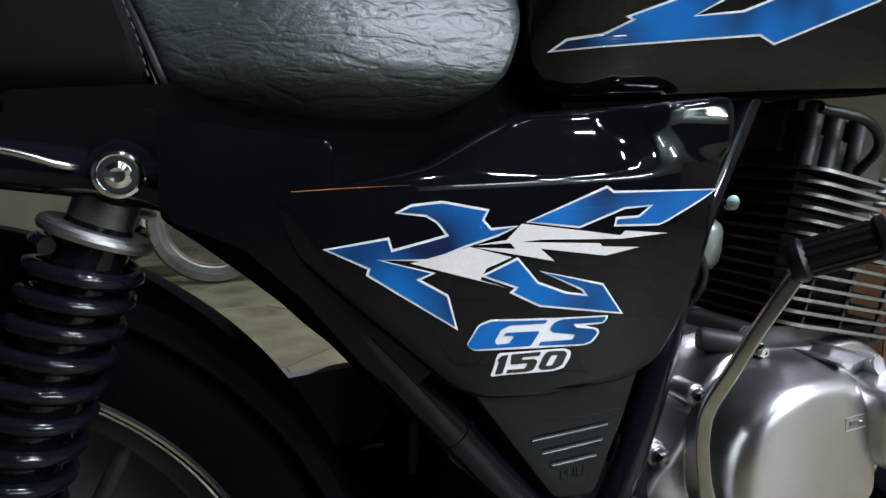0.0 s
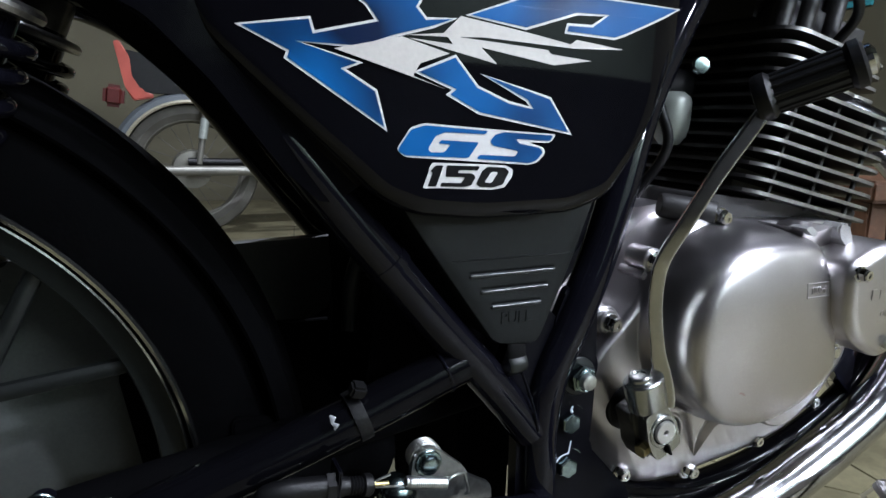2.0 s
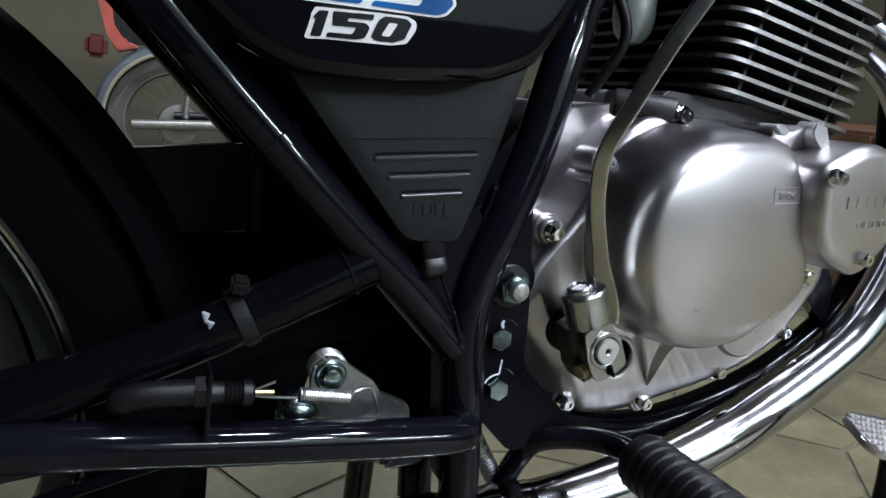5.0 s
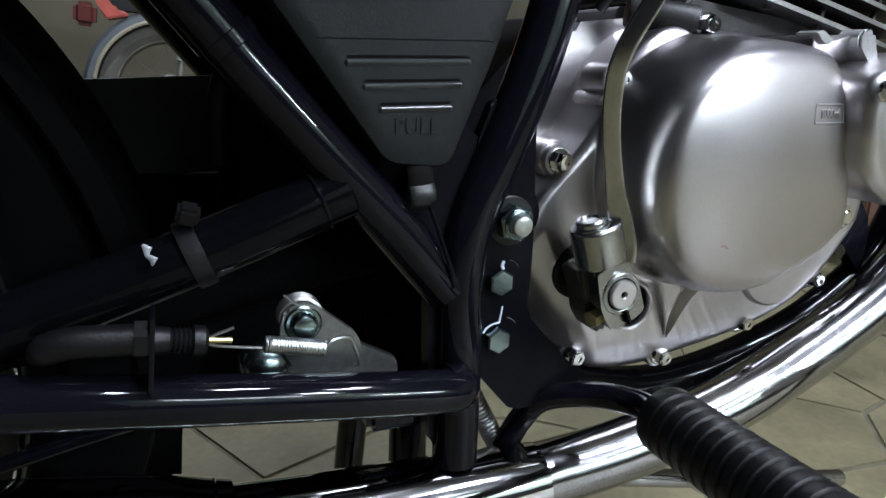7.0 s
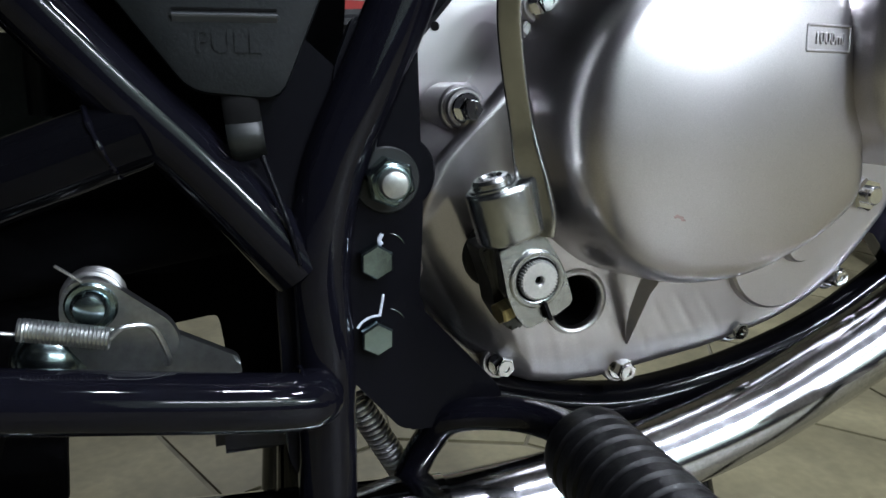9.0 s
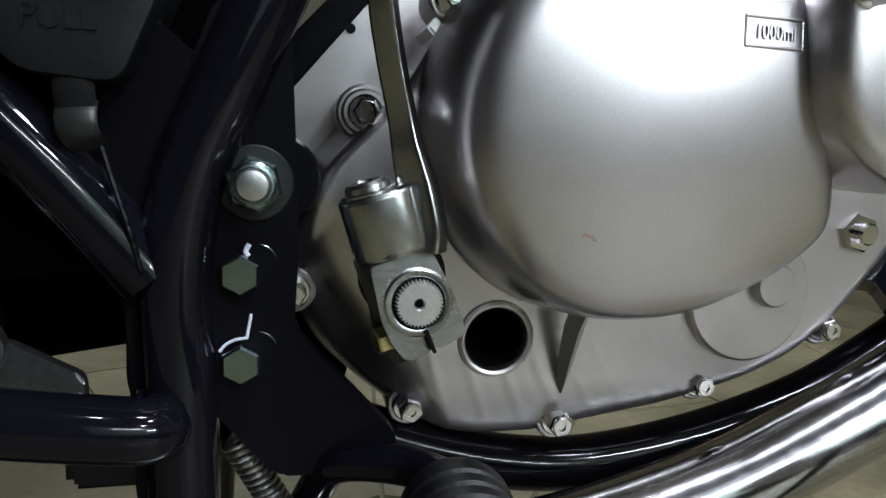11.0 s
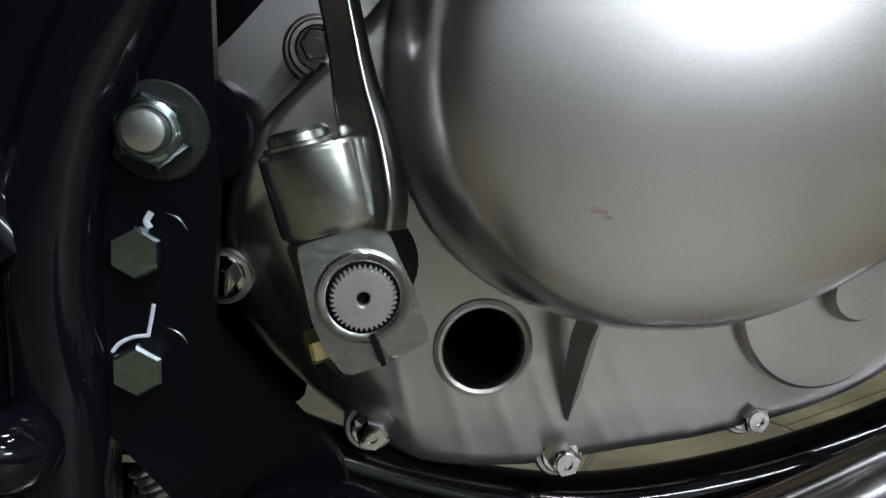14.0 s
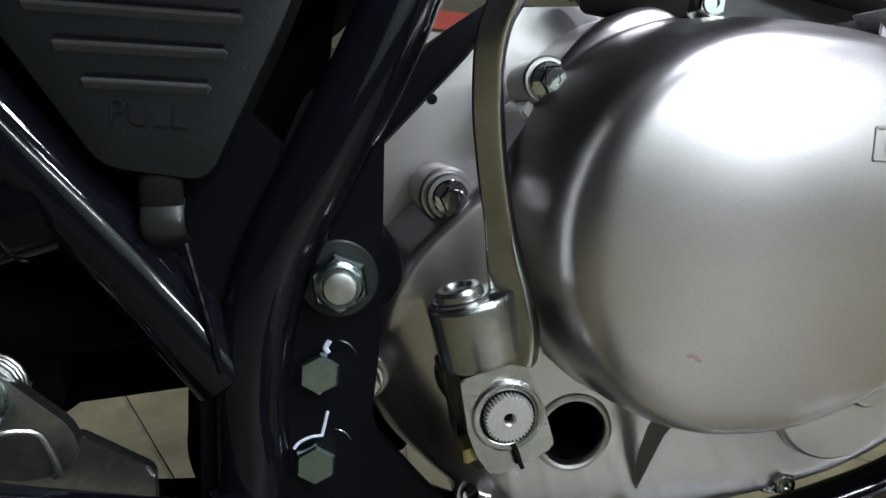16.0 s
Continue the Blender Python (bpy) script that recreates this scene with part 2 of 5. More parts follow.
def shell(bm, outline, centre, depth, rings, roll=0.004, back=0.02, n=160, drop=None, flare=None):
    """A bowed panel: rings from the centre to the outline, at depth(x, z), rolled in at the edge and turned back."""
    o = resample(outline, n)
    drop = roll if drop is None else drop
    c = Vector(centre)
    rows = []
    for f in rings:
        row = []
        for q in o:
            p = c.lerp(q, f)
            near = (q - p).length
            y = depth(p.x, p.y)
            if roll and near < roll:
                y += drop * (1 - math.sqrt(max(0, 1 - (1 - near / roll) ** 2)))
            row.append(bm.verts.new((p.x, y, p.y)))
        rows.append(row)
    foot = [q + (q - c).normalized() * (flare(q) if flare else 0) for q in o]
    rows.append([bm.verts.new((f.x, max(depth(q.x, q.y) + drop + 0.001, back), f.y)) for q, f in zip(o, foot)])
    mid = bm.verts.new((c.x, depth(c.x, c.y), c.y))
    for j in range(n):
        bm.faces.new((mid, rows[0][j], rows[0][(j + 1) % n]))
    for a, b in zip(rows, rows[1:]):
        for j in range(n):
            bm.faces.new((a[j], a[(j + 1) % n], b[(j + 1) % n], b[j]))
    return rows[-1]


def smooth(a, b, v):
    t = min(1, max(0, (v - a) / (b - a)))
    return t * t * (3 - 2 * t)


def steps(n, last=(0.985, 0.995, 1.0)):
    return [i / n for i in range(1, n)] + list(last)


def offset(pts, d):
    """An outline moved outwards by d, mitred."""
    p = [Vector(q) for q in pts]
    area = sum(a.x * b.y - b.x * a.y for a, b in zip(p, p[1:] + p[:1]))
    s = d if area > 0 else -d
    out = []
    for i in range(len(p)):
        a, b, c = p[i - 1], p[i], p[(i + 1) % len(p)]
        n1 = Vector(((b - a).y, -(b - a).x)).normalized()
        n2 = Vector(((c - b).y, -(c - b).x)).normalized()
        m = n1 + n2
        if m.length < 1e-3:
            m = n1
        m.normalize()
        out.append(b + m * s / max(0.45, m.dot(n1)))
    return out


def decal(name, pts, depth, lift, mat, parent, label="", holes=()):
    """A thin film cut to an outline, laid on the surface depth(x, z)."""
    from mathutils.geometry import tessellate_polygon
    loops = [[Vector((p[0], p[1], 0)) for p in resample_edges(q)] for q in (pts, *holes)]
    flat = [v for loop in loops for v in loop]
    bm = bmesh.new()
    vs = [bm.verts.new((v.x, depth(v.x, v.y) - lift, v.y)) for v in flat]
    for tri in tessellate_polygon(loops):
        try:
            bm.faces.new([vs[i] for i in tri])
        except ValueError:
            pass
    for _ in range(2):
        long = [e for e in bm.edges if e.calc_length() > 0.012]
        if long:
            bmesh.ops.subdivide_edges(bm, edges=long, cuts=1)
            bmesh.ops.triangulate(bm, faces=bm.faces)
    for v in bm.verts:
        v.co.y = depth(v.co.x, v.co.z) - lift
    ob = part(name, bm, mat, parent, label)
    if ob.data.polygons and sum(p.normal.y for p in ob.data.polygons) > 0:
        ob.data.flip_normals()
    return ob


def resample_edges(pts, step=0.006):
    out = []
    p = [Vector((q[0], q[1])) for q in pts]
    for a, b in zip(p, p[1:] + p[:1]):
        k = max(1, int((b - a).length / step))
        out += [a.lerp(b, j / k) for j in range(k)]
    return out


def hex_bolt(name, at, across, height, parent, mat=None, washer=0.0, axis=(0, -1, 0), stud=0.0, label="", turn=0.0, recess=False):
    """A hexagon head with chamfered corners, on a washer if asked."""
    bm = bmesh.new()
    ax = Vector(axis).normalized()
    a = Vector(at)
    rad = across / math.sqrt(3)
    u = Vector((0, 0, 1))
    u = (u - ax * u.dot(ax)).normalized()
    w = ax.cross(u)
    h0 = 0.0
    if washer:
        lathe(bm, [(washer * 0.4, 0), (washer, 0), (washer, 0.0012), (washer - 0.0006, 0.0018), (washer * 0.4, 0.0018)], a, ax, 36)
        h0 = 0.0018
    rings = []
    for h, s in ((h0, 1), (h0 + height * 0.85, 1), (h0 + height, 0.88)):
        rings.append([bm.verts.new(a + ax * h + rad * s * (math.cos(turn + math.pi * j / 3) * u + math.sin(turn + math.pi * j / 3) * w)) for j in range(6)])
    for p, q in zip(rings, rings[1:]):
        for j in range(6):
            bm.faces.new((p[j], p[(j + 1) % 6], q[(j + 1) % 6], q[j]))
    bm.faces.new(rings[-1])
    top = h0 + height
    if recess:
        lathe(bm, [(rad * 0.75, top), (rad * 0.7, top + 0.0008), (rad * 0.35, top + 0.0008), (rad * 0.3, top - 0.001), (0, top - 0.001)], a, ax, 20, False)
    if stud:
        lathe(bm, [(across * 0.31, top), (across * 0.31, top + stud * 0.8), (across * 0.26, top + stud), (0, top + stud)], a, ax, 24, False)
    return part(name, bm, mat or ZINC, parent, label, 25)


def text(name, body, at, size, mat, parent, squash=1.0, slant=0.0, depth=0.0006, turn=0.0):
    """Raised letters facing the path side, made into a mesh."""
    cu = bpy.data.curves.new(name, "FONT")
    cu.body, cu.size, cu.extrude, cu.shear, cu.align_x = body, size, depth, slant, "CENTER"
    tmp = bpy.data.objects.new(name, cu)
    me = bpy.data.meshes.new_from_object(tmp)
    bpy.data.objects.remove(tmp)
    me.name = name
    me.transform(Matrix.Translation(at) @ pose(0, 0, 0, 90, 0, 0) @ pose(0, 0, 0, 0, 0, turn) @ Matrix.Diagonal((squash, 1, 1, 1)))
    me.materials.clear()
    me.materials.append(mat)
    ob = new(name, me)
    ob.parent = parent
    if parent.type == "EMPTY":
        ob.matrix_parent_inverse = Matrix.Translation(-parent.location)
    return ob


# ---- the room ----
X0, X1, Y0, Y1, TOP = -3.4, 4.0, -3.8, 4.3, 3.0
WALL = material("cream_wall_paint", (0.12, 0.11, 0.068), 0.8, grain=0.05, grain_scale=200, stain=0.12, stain_scale=1.5, bump=0.1, bump_scale=60)
PALE = material("pale_wall_paint", (0.53, 0.64, 0.53), 0.7, grain=0.05, grain_scale=200, stain=0.08, stain_scale=1.5)
CEIL = material("dark_ceiling_boards", (0.05, 0.05, 0.05), 0.85, stain=0.2, stain_scale=2)
# for unseen surfaces added to keep reflections on the motorcycle dark
UNSEEN_DARK = material("dark_unseen_wall", (0.02, 0.02, 0.022), 0.6, stain=0.25, stain_scale=3)
WHITEMETAL = material("white_lamp_housing", (0.7, 0.7, 0.7), 0.5)
JOINT = material("dark_tile_joint", (0.105, 0.095, 0.06), 0.9, stain=0.3, stain_scale=30)
TILE = material("beige_paving_stone", (0.138, 0.124, 0.070), 0.45, grain=0.12, grain_scale=90, stain=0.35, stain_scale=7, rough_var=0.12, bump=0.1, bump_scale=40)
info = TILE.node_tree.nodes.new("ShaderNodeObjectInfo")
vary = TILE.node_tree.nodes.new("ShaderNodeHueSaturation")
rng = TILE.node_tree.nodes.new("ShaderNodeMapRange")
rng.inputs["To Min"].default_value, rng.inputs["To Max"].default_value = 0.92, 1.07
base = TILE.node_tree.nodes["Principled BSDF"].inputs["Base Color"]
src = base.links[0].from_socket
TILE.node_tree.links.new(info.outputs["Random"], rng.inputs["Value"])
TILE.node_tree.links.new(rng.outputs[0], vary.inputs["Value"])
TILE.node_tree.links.new(src, vary.inputs["Color"])
TILE.node_tree.links.new(vary.outputs[0], base)


def slab(name, a, b, mat, kind="structure", label="", category=""):
    bm = bmesh.new()
    c = [(p + q) / 2 for p, q in zip(a, b)]
    block(bm, pose(*c), *[abs(q - p) for p, q in zip(a, b)])
    ob = part(name, bm, mat)
    return tagged(ob, label, category, "", kind)


floor = slab("floor", (X0, Y0, FLOOR - 0.12), (X1, Y1, FLOOR - 0.003), JOINT, label="beige floor paved with irregular stone pieces", category="floor")
slab("wall_north", (X0, Y1, FLOOR - 0.1), (X1, Y1 + 0.15, TOP), WALL, label="plain cream painted wall", category="wall")
slab("wall_south", (X0, Y0 - 0.15, FLOOR - 0.1), (X1, Y0, 0.9), UNSEEN_DARK, label="unseen dark lower wall added to darken reflections", category="wall")
slab("wall_south_upper", (-0.1, Y0 - 0.15, 0.9), (X1, Y0, TOP), PALE, label="unseen pale painted wall above the added dark part", category="wall")
# added out of view: a dark panel that the engine's left flanks reflect
slab("wall_south_gate", (X0, Y0 - 0.15, 0.9), (-0.1, Y0, TOP), UNSEEN_DARK, label="unseen dark panel added beside the pale wall to darken reflections", category="gate")
slab("wall_west", (X0 - 0.15, Y0 - 0.15, FLOOR - 0.1), (X0, Y1 + 0.15, TOP), UNSEEN_DARK, label="unseen dark wall added to darken reflections", category="wall")
slab("wall_east", (X1, Y0 - 0.15, FLOOR - 0.1), (X1 + 0.15, Y1 + 0.15, TOP), WALL, label="plain cream painted wall", category="wall")
slab("ceiling", (X0 - 0.15, Y0 - 0.15, TOP), (X1 + 0.15, Y1 + 0.15, TOP + 0.12), CEIL, label="plain dark ceiling", category="ceiling")

# ---- the motorcycle ----
bike = thing("motorcycle", (-0.1, 0.145, FLOOR), "black motorcycle with blue decals and silver engine, parked on tiles", "motorcycle")
MID = 0.145  # the middle plane of the motorcycle


def bar(name, pts, r, mat, parent, label="", n=20, k=8, flat=1.0):
    return part(name, sweep(bmesh.new(), spline(pts, k) if k else pts, r, n, flat), mat, parent, label)


def V(*pts):
    return [Vector(p) for p in pts]


# fuel tank
def tank_depth(x, z):
    d = z - 0.655
    return 0.035 - 0.25 * max(0, d) + (0.9 * (0.012 - d) ** 2 * 60 if d < 0.012 else 0) + 0.3 * max(0, -0.08 - x) ** 1.5 * 4 + 1.2 * max(0, z - 0.72) ** 2


bm = bmesh.new()
edge = rounded(V((-0.130, 0.72), (-0.137, 0.690), (-0.130, 0.667), (-0.108, 0.655), (0.02, 0.662), (0.20, 0.672), (0.42, 0.70), (0.45, 0.78), (0.40, 0.86), (0.10, 0.87), (-0.06, 0.84), (-0.125, 0.775)), 0.03, 6)
back = shell(bm, edge, (0.14, 0.76), tank_depth, steps(14), 0.006, 0.06, 160)
far = [bm.verts.new((v.co.x, 2 * MID - v.co.y, v.co.z)) for v in back]
for j in range(len(back)):
    bm.faces.new((back[j], back[(j + 1) % len(back)], far[(j + 1) % len(far)], far[j]))
bm.faces.new(far)
tank = part("fuel_tank", bm, PAINT, bike, "gloss black tank with a blue stripe")
stripe = V((-0.1205, 0.6844), (-0.1129, 0.6899), (-0.0914, 0.6932), (-0.0707, 0.7034), (-0.0753, 0.7047), (-0.0417, 0.7165), (0.02, 0.745), (0.06, 0.755), (0.03, 0.74), (-0.0042, 0.7209), (-0.0279, 0.7077), (0.0132, 0.7128), (0.0440, 0.7245), (0.12, 0.76), (0.20, 0.77), (0.1363, 0.7294), (0.0474, 0.6962), (0.0326, 0.7011))
decal("stripe_border", offset(stripe, 0.0016), tank_depth, 0.0004, WHITE, tank, "white stripe border")
decal("stripe", stripe, tank_depth, 0.0007, BLUE, tank, "blue angular stripe")
part("tank_seam", sweep(bmesh.new(), spline([(-0.105, 0.052, 0.653), (0.02, 0.05, 0.660), (0.2, 0.05, 0.670), (0.4, 0.05, 0.695)], 6), 0.003, 10), TYRE, tank)

bar("edge_line", [(-0.1265, 0.048, 0.690), (-0.1225, 0.046, 0.702), (-0.112, 0.044, 0.716), (-0.100, 0.045, 0.735)], 0.0011, GOLD, tank, "thin gold edge line", 8)

# seat
def seat_depth(x, z):
    return 0.03 + 8.0 * max(0, z - 0.668) ** 2 + 42.0 * max(0, 0.672 - z) ** 2 + 0.10 * max(0, x + 0.19) ** 1.2 + 3.2 * min(max(0, -0.23 - x), 0.13) ** 2


def pillion_depth(x, z):
    return 0.040 + 0.4 * max(0, 0.75 - z) + 3.0 * max(0, z - 0.75) ** 2 + 5.0 * max(0, 0.668 - z) ** 1.6


def padded(name, outline, centre, label, depth, mat):
    bm = bmesh.new()
    b = shell(bm, outline, centre, depth, steps(20), 0.008, 0.06, 180)
    f = [bm.verts.new((v.co.x, 2 * MID - v.co.y, v.co.z)) for v in b]
    for j in range(len(b)):
        bm.faces.new((b[j], b[(j + 1) % len(b)], f[(j + 1) % len(f)], f[j]))
    bm.faces.new(f)
    return part(name, bm, mat, bike, label)


seat = padded("seat", rounded(V((-0.352, 0.70), (-0.338, 0.652), (-0.311, 0.634), (-0.283, 0.629), (-0.245, 0.631), (-0.196, 0.640), (-0.155, 0.662), (-0.137, 0.70), (-0.125, 0.76), (-0.15, 0.785), (-0.34, 0.785), (-0.375, 0.75)), 0.015, 5), (-0.25, 0.705), "wrinkled black vinyl rider seat", seat_depth, SEAT)
rear_seat = padded("pillion_seat", rounded(V((-0.356, 0.70), (-0.342, 0.654), (-0.36, 0.640), (-0.45, 0.645), (-0.62, 0.665), (-0.66, 0.72), (-0.62, 0.80), (-0.40, 0.80), (-0.379, 0.75)), 0.015, 5), (-0.48, 0.72), "black vinyl pillion seat section", pillion_depth, SHADED_VINYL)
bar("piping", [(x, seat_depth(x, z) - 0.0005, z) for x, z in ((-0.378, 0.755), (-0.366, 0.725), (-0.354, 0.698), (-0.342, 0.665), (-0.337, 0.652))], 0.0028, RUBBER, seat, "raised black piping", 10)
for i in range(16):
    t = i / 15
    p = Vector((-0.385, 0, 0.752)).lerp(Vector((-0.349, 0, 0.668)), t) + Vector((0.006 * math.sin(t * 3.1), 0, 0))
    p.y = pillion_depth(p.x, p.z) - 0.0003
    part("stitch", sweep(bmesh.new(), [p, p + Vector((0.0012, 0, -0.0034))], 0.0005, 6), THREAD, rear_seat)

# tail side panel and rear frame
part("tail_panel", prism(bmesh.new(), rounded(V((-0.66, 0.66), (-0.70, 0.60), (-0.42, 0.612), (-0.345, 0.598), (-0.335, 0.62), (-0.34, 0.648), (-0.45, 0.642)), 0.012, 5), 0.052, 0.09, 0.006), TYRE, bike, "dull black tail side panel")
bar("grab_rail", [(-0.70, 0.03, 0.64), (-0.55, 0.03, 0.634), (-0.43, 0.033, 0.629), (-0.388, 0.034, 0.6195), (-0.380, 0.042, 0.6175)], 0.0020, RIM, bike, "thin dulled metal grab rail")


# side cover
def crease(x):
    return 0.606 + 0.03 * (x + 0.285)


def cover_depth(x, z):
    y = -0.0075 + 0.62 * (x + 0.09) ** 2
    d = z - crease(x)
    if d > -0.004:
        e = min(d + 0.004, 0.06)
        lean = 0.75 - 0.60 * smooth(-0.105, -0.055, x)
        y += lean * (e - 0.004 * (1 - math.exp(-e / 0.004)))
        u = x + 0.074 - 1.2 * max(0, 0.641 - z)
        y -= 0.155 * 0.005 * math.log(1 + math.exp(min(u / 0.005, 60))) * smooth(0, 0.015, d)
        swell = math.sin(min(1, max(0, d) / 0.045) * math.pi)
        y += 0.007 * swell * math.exp(-((x + 0.120) / 0.05) ** 2) - 0.003 * swell * math.exp(-((x + 0.088) / 0.026) ** 2)
    return y


bm = bmesh.new()
edge = V((-0.2970, 0.6016), (-0.2820, 0.6052), (-0.2498, 0.6100), (-0.2132, 0.6170), (-0.1794, 0.6331), (-0.1468, 0.6465), (-0.0751, 0.6518), (-0.0200, 0.6575), (-0.0145, 0.6545), (-0.0150, 0.6260), (-0.0180, 0.6190), (-0.0225, 0.6060), (-0.0232, 0.5769), (-0.0349, 0.5417), (-0.0476, 0.5176), (-0.0660, 0.4930), (-0.0903, 0.4841), (-0.1487, 0.4816), (-0.1835, 0.4844), (-0.2033, 0.4938), (-0.2205, 0.5099), (-0.2516, 0.5387), (-0.2840, 0.5700))
shell(bm, rounded(edge, 0.008, 4), (-0.135, 0.57), cover_depth, steps(36), 0.007, 0.03, 240)
cover = part("side_cover", bm, PAINT, bike, "gloss black side cover with blue and white decals", 50)
DECALS = {
    "decal_blade": [(-0.2678, 0.5746), (-0.2377, 0.5789), (-0.2358, 0.5723), (-0.2047, 0.5799), (-0.2108, 0.5879), (-0.2168, 0.5917), (-0.2311, 0.5933), (-0.2248, 0.5961), (-0.2086, 0.5975), (-0.1842, 0.5926), (-0.1868, 0.5878), (-0.1816, 0.5820), (-0.1678, 0.5834), (-0.1777, 0.5797), (-0.1969, 0.5743), (-0.2139, 0.5680), (-0.2440, 0.5687), (-0.2149, 0.5601), (-0.2231, 0.5571), (-0.2063, 0.5469), (-0.2016, 0.5298), (-0.2476, 0.5610), (-0.2464, 0.5643)],
    "decal_hook": [(-0.1584, 0.5861), (-0.1104, 0.6033), (-0.1056, 0.6003), (-0.0283, 0.5999), (-0.0367, 0.5960), (-0.0504, 0.5899), (-0.0656, 0.5834), (-0.0720, 0.5813), (-0.1029, 0.5822), (-0.1022, 0.5851), (-0.0870, 0.5854), (-0.0765, 0.5927), (-0.0974, 0.5921), (-0.1276, 0.5823)],
    "decal_arrow": [(-0.1846, 0.5572), (-0.1659, 0.5650), (-0.1536, 0.5508), (-0.1356, 0.5436), (-0.1206, 0.5410), (-0.1245, 0.5460), (-0.1495, 0.5570), (-0.1112, 0.5467), (-0.0982, 0.5295), (-0.1516, 0.5386), (-0.1680, 0.5469), (-0.1646, 0.5496)],
}
for name, pts in DECALS.items():
    decal("decal_border", offset(V(*pts), 0.0013), cover_depth, 0.0004, WHITE, cover, "white decal border")
    decal(name, V(*pts), cover_depth, 0.0007, BLUE, cover, "blue angular decal")
for pts in ([(-0.2261, 0.5661), (-0.1937, 0.5736), (-0.1692, 0.5668), (-0.1840, 0.5613), (-0.1872, 0.5561), (-0.1872, 0.5549), (-0.1707, 0.5494)],
            [(-0.1912, 0.5744), (-0.1727, 0.5764), (-0.1638, 0.5851), (-0.1256, 0.5796), (-0.1006, 0.5757), (-0.0968, 0.5782), (-0.0651, 0.5751), (-0.0986, 0.5736), (-0.1506, 0.5757), (-0.1710, 0.5747)],
            [(-0.1905, 0.5731), (-0.1676, 0.5714), (-0.1710, 0.5754), (-0.1141, 0.5718), (-0.1121, 0.5698), (-0.0861, 0.5679), (-0.1100, 0.5643), (-0.1523, 0.5707), (-0.1433, 0.5631), (-0.1642, 0.5675)]):
    decal("decal_flash", V(*pts), cover_depth, 0.0010, PEARL, cover, "silver-white jagged decal")
badge = V((-0.1953, 0.5188), (-0.1882, 0.5301), (-0.1813, 0.5323), (-0.1368, 0.5297), (-0.1056, 0.5283), (-0.1089, 0.5237), (-0.1225, 0.5237), (-0.1129, 0.5209), (-0.1120, 0.5178), (-0.1166, 0.5129), (-0.1217, 0.5117), (-0.1911, 0.5151))
decal("badge", rounded(badge, 0.002, 3), cover_depth, 0.0004, WHITE, cover, "white badge ground")
for pts in ([(-0.1941, 0.5196), (-0.1879, 0.5290), (-0.1807, 0.5312), (-0.1465, 0.5292), (-0.1480, 0.5274), (-0.1701, 0.5280), (-0.1752, 0.5259), (-0.1789, 0.5196), (-0.1779, 0.5176), (-0.1704, 0.5177), (-0.1669, 0.5218), (-0.1736, 0.5223), (-0.1721, 0.5240), (-0.1514, 0.5232), (-0.1570, 0.5150), (-0.1909, 0.5160), (-0.1941, 0.5179)],
            [(-0.1368, 0.5288), (-0.1077, 0.5276), (-0.1096, 0.5246), (-0.1303, 0.5254), (-0.1282, 0.5230), (-0.1154, 0.5208), (-0.1135, 0.5184), (-0.1174, 0.5141), (-0.1218, 0.5126), (-0.1526, 0.5147), (-0.1508, 0.5168), (-0.1305, 0.5161), (-0.1283, 0.5189), (-0.1323, 0.5197), (-0.1433, 0.5216), (-0.1453, 0.5239), (-0.1423, 0.5275)]):
    decal("badge_shape", rounded(V(*pts), 0.0012, 3), cover_depth, 0.0007, BLUE, cover, "blue badge shape")
ground = V((-0.1811, 0.4997), (-0.1783, 0.5075), (-0.1780, 0.5098), (-0.1763, 0.5125), (-0.1483, 0.5118), (-0.1352, 0.5113), (-0.1311, 0.5092), (-0.1312, 0.5056), (-0.1356, 0.4995), (-0.1428, 0.4984), (-0.1729, 0.4994), (-0.1799, 0.4991))
decal("numeral_ground", rounded(ground, 0.0012, 3), cover_depth, 0.0004, WHITE, cover, "white ground of the numerals")
for pts in ([(-0.1748, 0.5110), (-0.1705, 0.5111), (-0.1741, 0.5003), (-0.1787, 0.5003), (-0.1762, 0.5075), (-0.1774, 0.5081)],
            [(-0.1687, 0.5111), (-0.1505, 0.5109), (-0.1514, 0.5085), (-0.1618, 0.5088), (-0.1627, 0.5073), (-0.1545, 0.5071), (-0.1525, 0.5053), (-0.1549, 0.5008), (-0.1590, 0.4999), (-0.1720, 0.5003), (-0.1712, 0.5023), (-0.1606, 0.5020), (-0.1585, 0.5050), (-0.1691, 0.5052)],
            [(-0.1460, 0.5106), (-0.1358, 0.5101), (-0.1334, 0.5080), (-0.1367, 0.5014), (-0.1422, 0.4996), (-0.1501, 0.4999), (-0.1521, 0.5017), (-0.1488, 0.5086)]):
    decal("numeral", rounded(V(*pts), 0.0008, 3), cover_depth, 0.0007, BLACKINK, cover, "black slanted numeral")
decal("numeral_eye", rounded(V((-0.1439, 0.5080), (-0.1400, 0.5077), (-0.1437, 0.5020), (-0.1476, 0.5023)), 0.0008, 3), cover_depth, 0.0010, WHITE, cover)

decal("trim_line", V((-0.285, crease(-0.285) - 0.0010), (-0.257, crease(-0.257) - 0.0004), (-0.222, crease(-0.222) - 0.0006), (-0.257, crease(-0.257) - 0.0007), (-0.284, crease(-0.285) - 0.0014)), cover_depth, 0.0006, GOLD, cover, "thin gold and red line")

